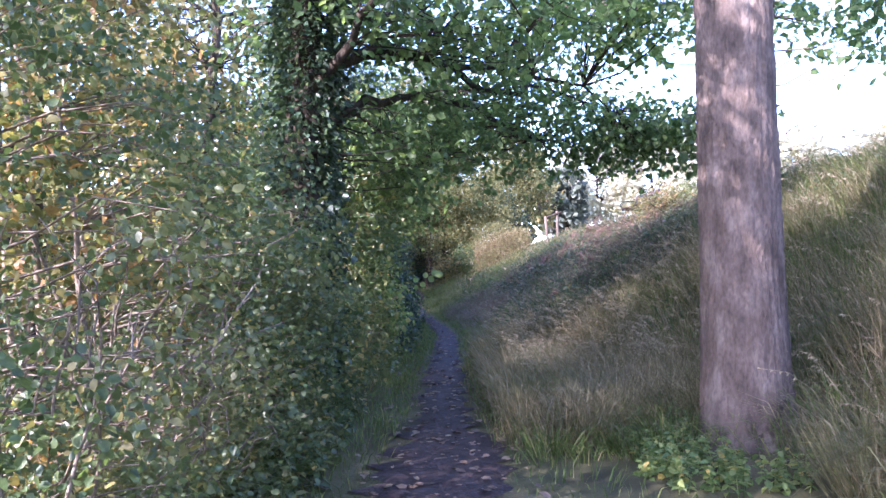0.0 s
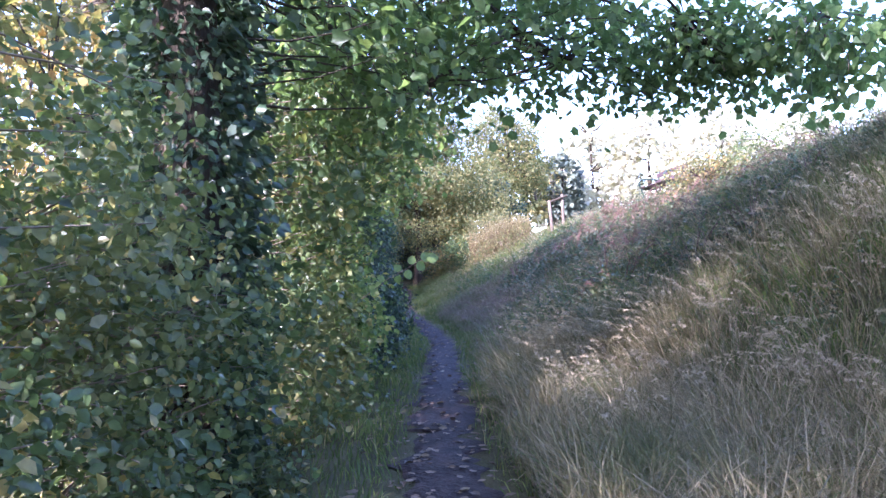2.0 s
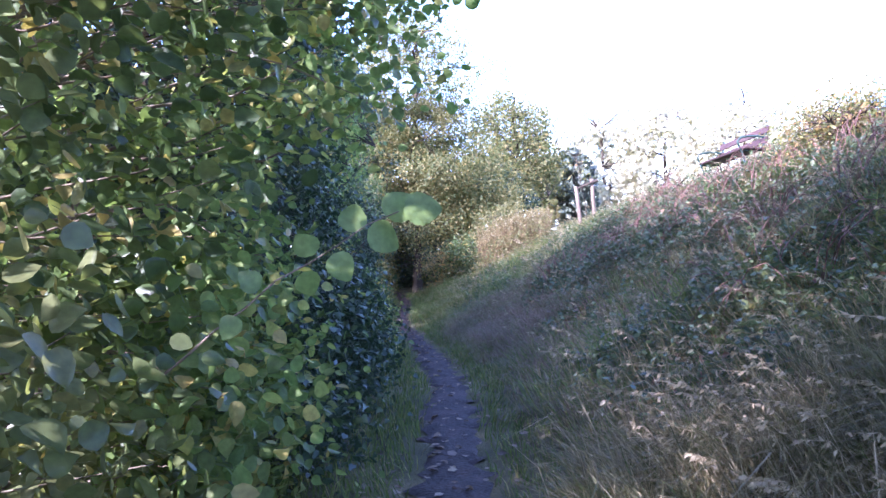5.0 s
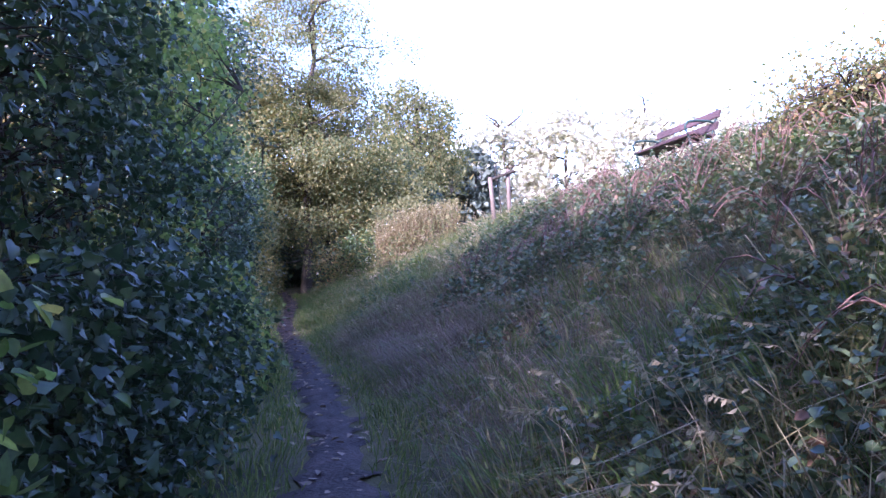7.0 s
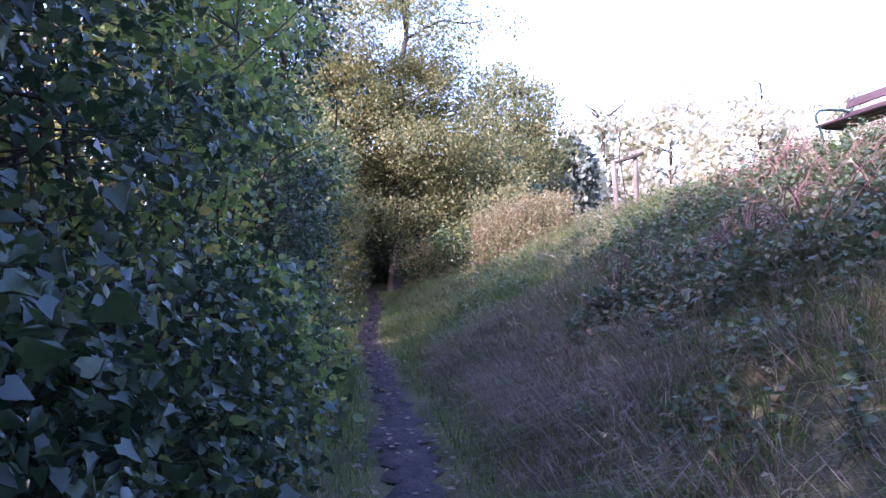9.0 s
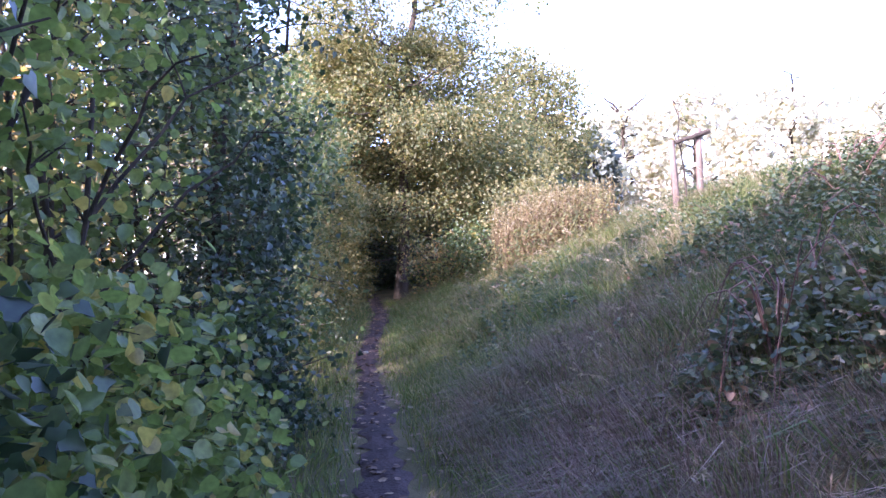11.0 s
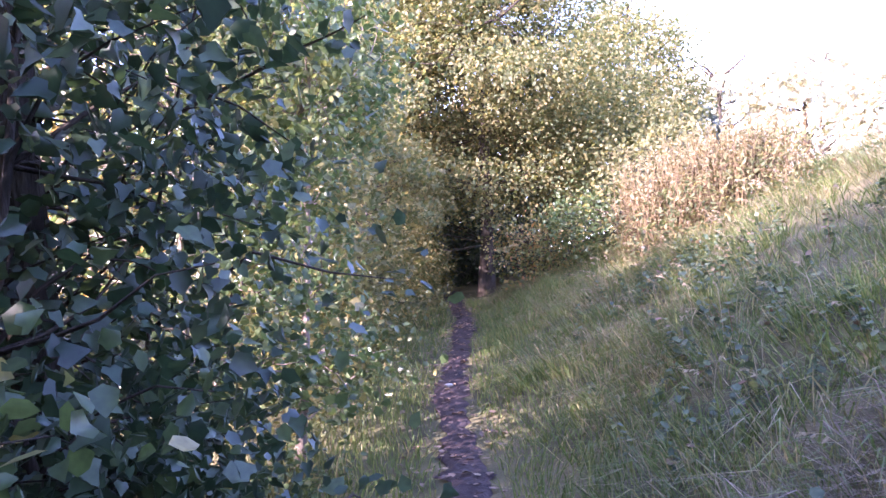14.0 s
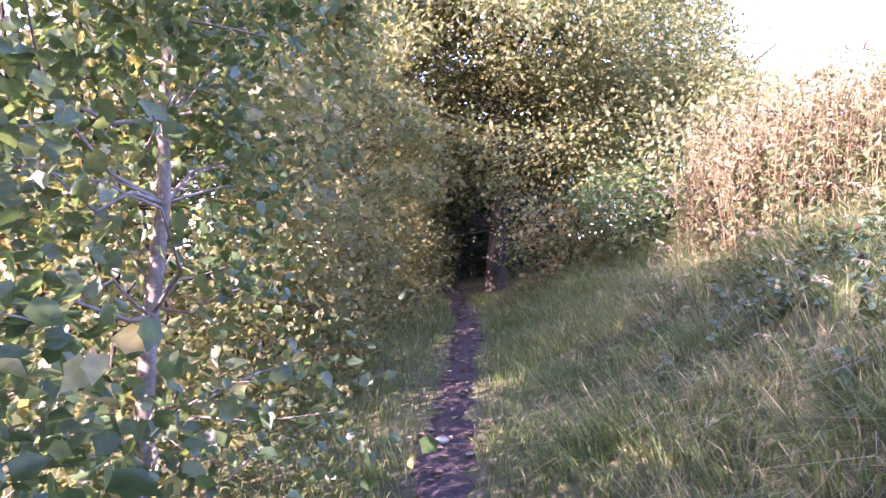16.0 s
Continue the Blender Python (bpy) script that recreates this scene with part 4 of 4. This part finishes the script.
# bramble mounds over the upper slope
def bramble(x, y, rx, rz, n, mat, label):
    z = float(ground_z(x, y))
    th = tagged(new("bramble_mound"), label, "bramble", "brambles on the bank")
    th.location = (x, y, z)
    for _ in range(7):
        a_ = rng.uniform(0, 6.28)
        e = np.array((math.cos(a_) * rx * 1.1, math.sin(a_) * rx * 1.1, 0.0))
        e[2] = float(ground_z(x + e[0], y + e[1])) - z + 0.06
        v, f = tube_arrays([(curve_between((0, 0, 0.0), e, 8, 0.05, rz * 1.5), np.linspace(0.006, 0.002, 8))], 4)
        part_raw("cane", v, f, CANE, th)
    d = rng.normal(size=(n, 3))
    d[:, 2] = np.abs(d[:, 2])
    d = unit(d)
    rad = rng.uniform(0.62, 1.05, (n, 1)) * (1 + 0.22 * np.sin(d[:, :1] * 7 + x * 3) * np.cos(d[:, 1:2] * 6 + y))
    p = d * rad * np.array((rx, rx, rz))
    p[:, 2] += ground_z(x + p[:, 0], y + p[:, 1]) - z
    v, f = leaf_arrays(p, d * np.array((1, 1, 0.3)) + rng.normal(size=(n, 3)) * 0.5 - np.array((0, 0, 0.2)), 0.062 * rng.uniform(0.55, 1.3, n), LEAF, 0.75)
    tagged(part_raw("foliage", v, [f], mat, th), kind="stuff")


for i in range(84):
    y_ = 11.2 + 11.6 * (i + rng.random()) / 84
    d_ = rng.uniform(1.5, 5.6) if y_ > 14 else rng.uniform(0.9, 5.2)
    x_ = float(np.interp(y_, FOOT_Y, FOOT_X)) + d_
    if math.hypot(x_ - 5.7, (y_ - 21.6) * 0.5) < 1.1:
        continue
    if y_ > 14.2 and d_ < (2.4 if y_ < 17.4 else 1.3 if y_ < 20.6 else 3.2):
        continue
    bramble(x_, y_, rng.uniform(0.35, 0.75), rng.uniform(0.22, 0.42), 1000, BRAMBLE if rng.random() < 0.75 else GREEN, "spreading green bramble with arching canes on the bank")

# tall rusty stalks with plumes on the slope
x, y = scatter(820, 1.4, 3.55, 29.5, 31.9, lambda x, y: np.clip((foot_d(x, y) - 1.6) * 2, 0, 1) * np.clip(1.2 - np.abs(y - 30.7) / 1.4, 0, 1))
paths, ats, axs, ss, lat, lax, ls = [], [], [], [], [], [], []
for px, py_ in zip(x, y):
    z = float(ground_z(px, py_))
    hh = np.interp(px, [1.4, 2.4, 3.5], [1.38, 1.2, 0.92]) * rng.uniform(0.55, 1.12)
    l = rng.normal(size=2) * 0.16
    q = np.array([(px, py_, z - 0.02), (px + l[0] * 0.4, py_ + l[1] * 0.4, z + hh * 0.5), (px + l[0], py_ + l[1], z + hh)])
    paths.append((q, np.array((0.006, 0.005, 0.003))))
    u = rng.uniform(0.8, 1.03, 12)
    ats.append(np.stack([np.interp(u, (0, 0.5, 1), q[:, k]) for k in range(3)], 1))
    axs.append(rng.normal(size=(12, 3)) * 0.5 + np.array((0, 0, 0.5)))
    ss.append(rng.uniform(0.03, 0.07, 12))
    u = rng.uniform(0.25, 0.85, 11)
    lat.append(np.stack([np.interp(u, (0, 0.5, 1), q[:, k]) for k in range(3)], 1))
    lax.append(rng.normal(size=(11, 3)) * 0.7 + np.array((0, 0, -0.2)))
    ls.append(rng.uniform(0.04, 0.085, 11))
v1, f1 = tube_arrays(paths, 4)
reed = tagged(new("tall_stalks", raw_mesh("tall_stalks", v1, f1, STEM)), "stand of tall rusty dead stalks with pale plumes", "plants", kind="stuff")
v, f = leaf_arrays(np.concatenate(ats), np.concatenate(axs), np.concatenate(ss), SLIM, 0.2)
part_raw("plumes", v, [f], PLUME, reed)
v, f = leaf_arrays(np.concatenate(lat), np.concatenate(lax), np.concatenate(ls), SLIM, 0.2)
part_raw("dry_leaves", v, [f], STRAW, reed)
x, y = scatter(2600, 1.2, 3.4, 28.6, 31.6, lambda x, y: np.clip((foot_d(x, y) - 1.3) * 2, 0, 1))
p = on_ground(x, y)
p[:, 2] += rng.uniform(0.05, 0.85, len(x)) ** 1.2
v, f = leaf_arrays(p, rng.normal(size=(len(x), 3)), rng.uniform(0.05, 0.10, len(x)), SLIM, 0.4)
part_raw("green_leaves", v, [f], OAK, reed, "yellowing green leaves low on the stalks")

# fallen leaves on the path
x, y = scatter(7500, -1.7, 1.2, 1, 38, lambda x, y: np.clip(1.15 - dist_path(x, y) / (0.3 + path_half(y)), 0, 1) * np.clip(0.45 + 0.5 * np.abs(y - 17) / 10, 0, 1))
p = on_ground(x, y)
p[:, 2] += 0.036
v, f = leaf_arrays(p, np.concatenate((rng.normal(size=(len(x), 2)), 0.1 * rng.normal(size=(len(x), 1))), 1), rng.uniform(0.03, 0.075, len(x)), LOBED, 0.9)
tagged(new("leaf_litter", raw_mesh("leaf_litter", v, [f], LITTER)), "brown fallen leaves scattered over the path", "leaves", kind="stuff")


# ---- bench on the crest ----
def beveled_box(bm, cx, cy, cz, sx, sy, sz, m=None, bev=0.006):
    r = bmesh.ops.create_cube(bm, size=1.0)
    for w in r["verts"]:
        w.co = Vector((w.co.x * sx, w.co.y * sy, w.co.z * sz))
    bmesh.ops.bevel(bm, geom=list({e for w in r["verts"] for e in w.link_edges}), offset=bev, segments=2, affect="EDGES")
    mm = Matrix.Translation((cx, cy, cz)) @ (m or Matrix())
    for w in bm.verts:
        w.co = mm @ w.co
    return bm


def bench(x, y, turn):
    th = tagged(new("bench"), "dark brown slatted bench with scrolled green iron ends", "bench")
    th.matrix_basis = pose(x, y, float(ground_z(x, y)) + 0.05, 0, 0, turn)
    for k in range(4):
        part("seat_slat", beveled_box(bmesh.new(), 0.02 + 0.11 * k, 0, 0.44 + 0.008 * k, 0.095, 2.0, 0.035), BENCH, th)
    for zc, xo in ((0.60, -0.06), (0.80, -0.11)):
        part("back_slat", beveled_box(bmesh.new(), xo, 0, zc, 0.035, 2.0, 0.13, Matrix.Rotation(radians(-12), 4, "Y")), BENCH, th)
    for s in (-0.88, 0.88):
        arm = np.array([(-0.09, s, 0.66), (0.05, s, 0.69), (0.25, s, 0.69), (0.40, s, 0.67), (0.46, s, 0.60), (0.44, s, 0.52), (0.40, s, 0.44)])
        v, f = tube_arrays([(arm, np.full(7, 0.020))], 8)
        part_raw("armrest", v, f, IRON, th, "scrolled iron armrest", True)
        back = np.array([(-0.14, s, 0.90), (-0.09, s, 0.66), (-0.02, s, 0.44), (-0.05, s, 0.2), (-0.10, s, -0.04)])
        v, f = tube_arrays([(back, np.full(5, 0.020))], 8)
        part_raw("leg", v, f, IRON, th, "", True)
        fr = np.array([(0.40, s, 0.44), (0.34, s, 0.25), (0.40, s, 0.08), (0.43, s, -0.04)])
        v, f = tube_arrays([(fr, np.full(4, 0.020))], 8)
        part_raw("leg", v, f, IRON, th, "", True)
        v, f = tube_arrays([(np.array([(-0.03, s, 0.42), (0.2, s, 0.41), (0.40, s, 0.43)]), np.full(3, 0.018))], 8)
        part_raw("seat_bearer", v, f, IRON, th, "", True)


bench(6.15, 22.4, 184)


# ---- staked young tree ----
sx, sy = 3.9, 27.2
sap = trunk_path(sx + 0.2, sy + 0.1, float(ground_z(sx, sy)) + 2.0, 0.018, (-0.2, 0.1), 9, 0.03)
young = woody("young_tree", "thin bare young tree tied between two stakes", "tree", (sx + 0.3, sy + 0.1, float(ground_z(sx, sy))), [sap] + limbs_from(sap, 4, 0.35, 0.9, 0.008, 0.5),
              in_ball(14, (sx + 0.2, sy + 0.1, float(ground_z(sx, sy)) + 1.7), (0.3, 0.3, 0.4), 0.3), 4, 0.1, 0.06, MAPLE, DARK_BARK)
for dx, lean, hh in ((0.0, -0.10, 1.12), (0.36, -0.03, 1.10)):
    z = float(ground_z(sx + dx, sy))
    th = tagged(new("tree_stake"), "round weathered wooden stake in the grass", "stake", "stakes of the young tree")
    th.location = (sx + dx, sy, z)
    v, f = tube_arrays([(np.array([(0, 0, -0.2), (lean * 0.5, 0, hh * 0.5), (lean, 0, hh), (lean, 0, hh + 0.01)]), np.array([0.055, 0.052, 0.05, 0.012]))], 12)
    part_raw("post", v, f, STAKE, th, "", True)
    if dx > 0.3:
        v, f = tube_arrays([(np.array([(-0.42, -0.07, hh - 0.24), (-0.2, -0.07, hh - 0.16), (0.12, -0.07, hh - 0.05)]), np.array([0.03, 0.035, 0.04]))], 8)
        part_raw("cross_rail", v, f, DARK_BARK, th, "dark cross rail")

# pale stone on the path
bm = bmesh.new()
bmesh.ops.create_icosphere(bm, subdivisions=3, radius=1.0)
for w in bm.verts:
    w.co = Vector((w.co.x * 0.05, w.co.y * 0.035, w.co.z * 0.02)) * (1 + 0.15 * noise.noise(w.co * 1.7))
me = bpy.data.meshes.new("stone")
bm.to_mesh(me)
bm.free()
me.materials.append(PALE_STONE)
stone = tagged(new("stone", me), "small pale flat stone lying on the path", "stone")
stone.location = (-0.98, 27.75, float(ground_z(-0.98, 27.75)) + 0.045)
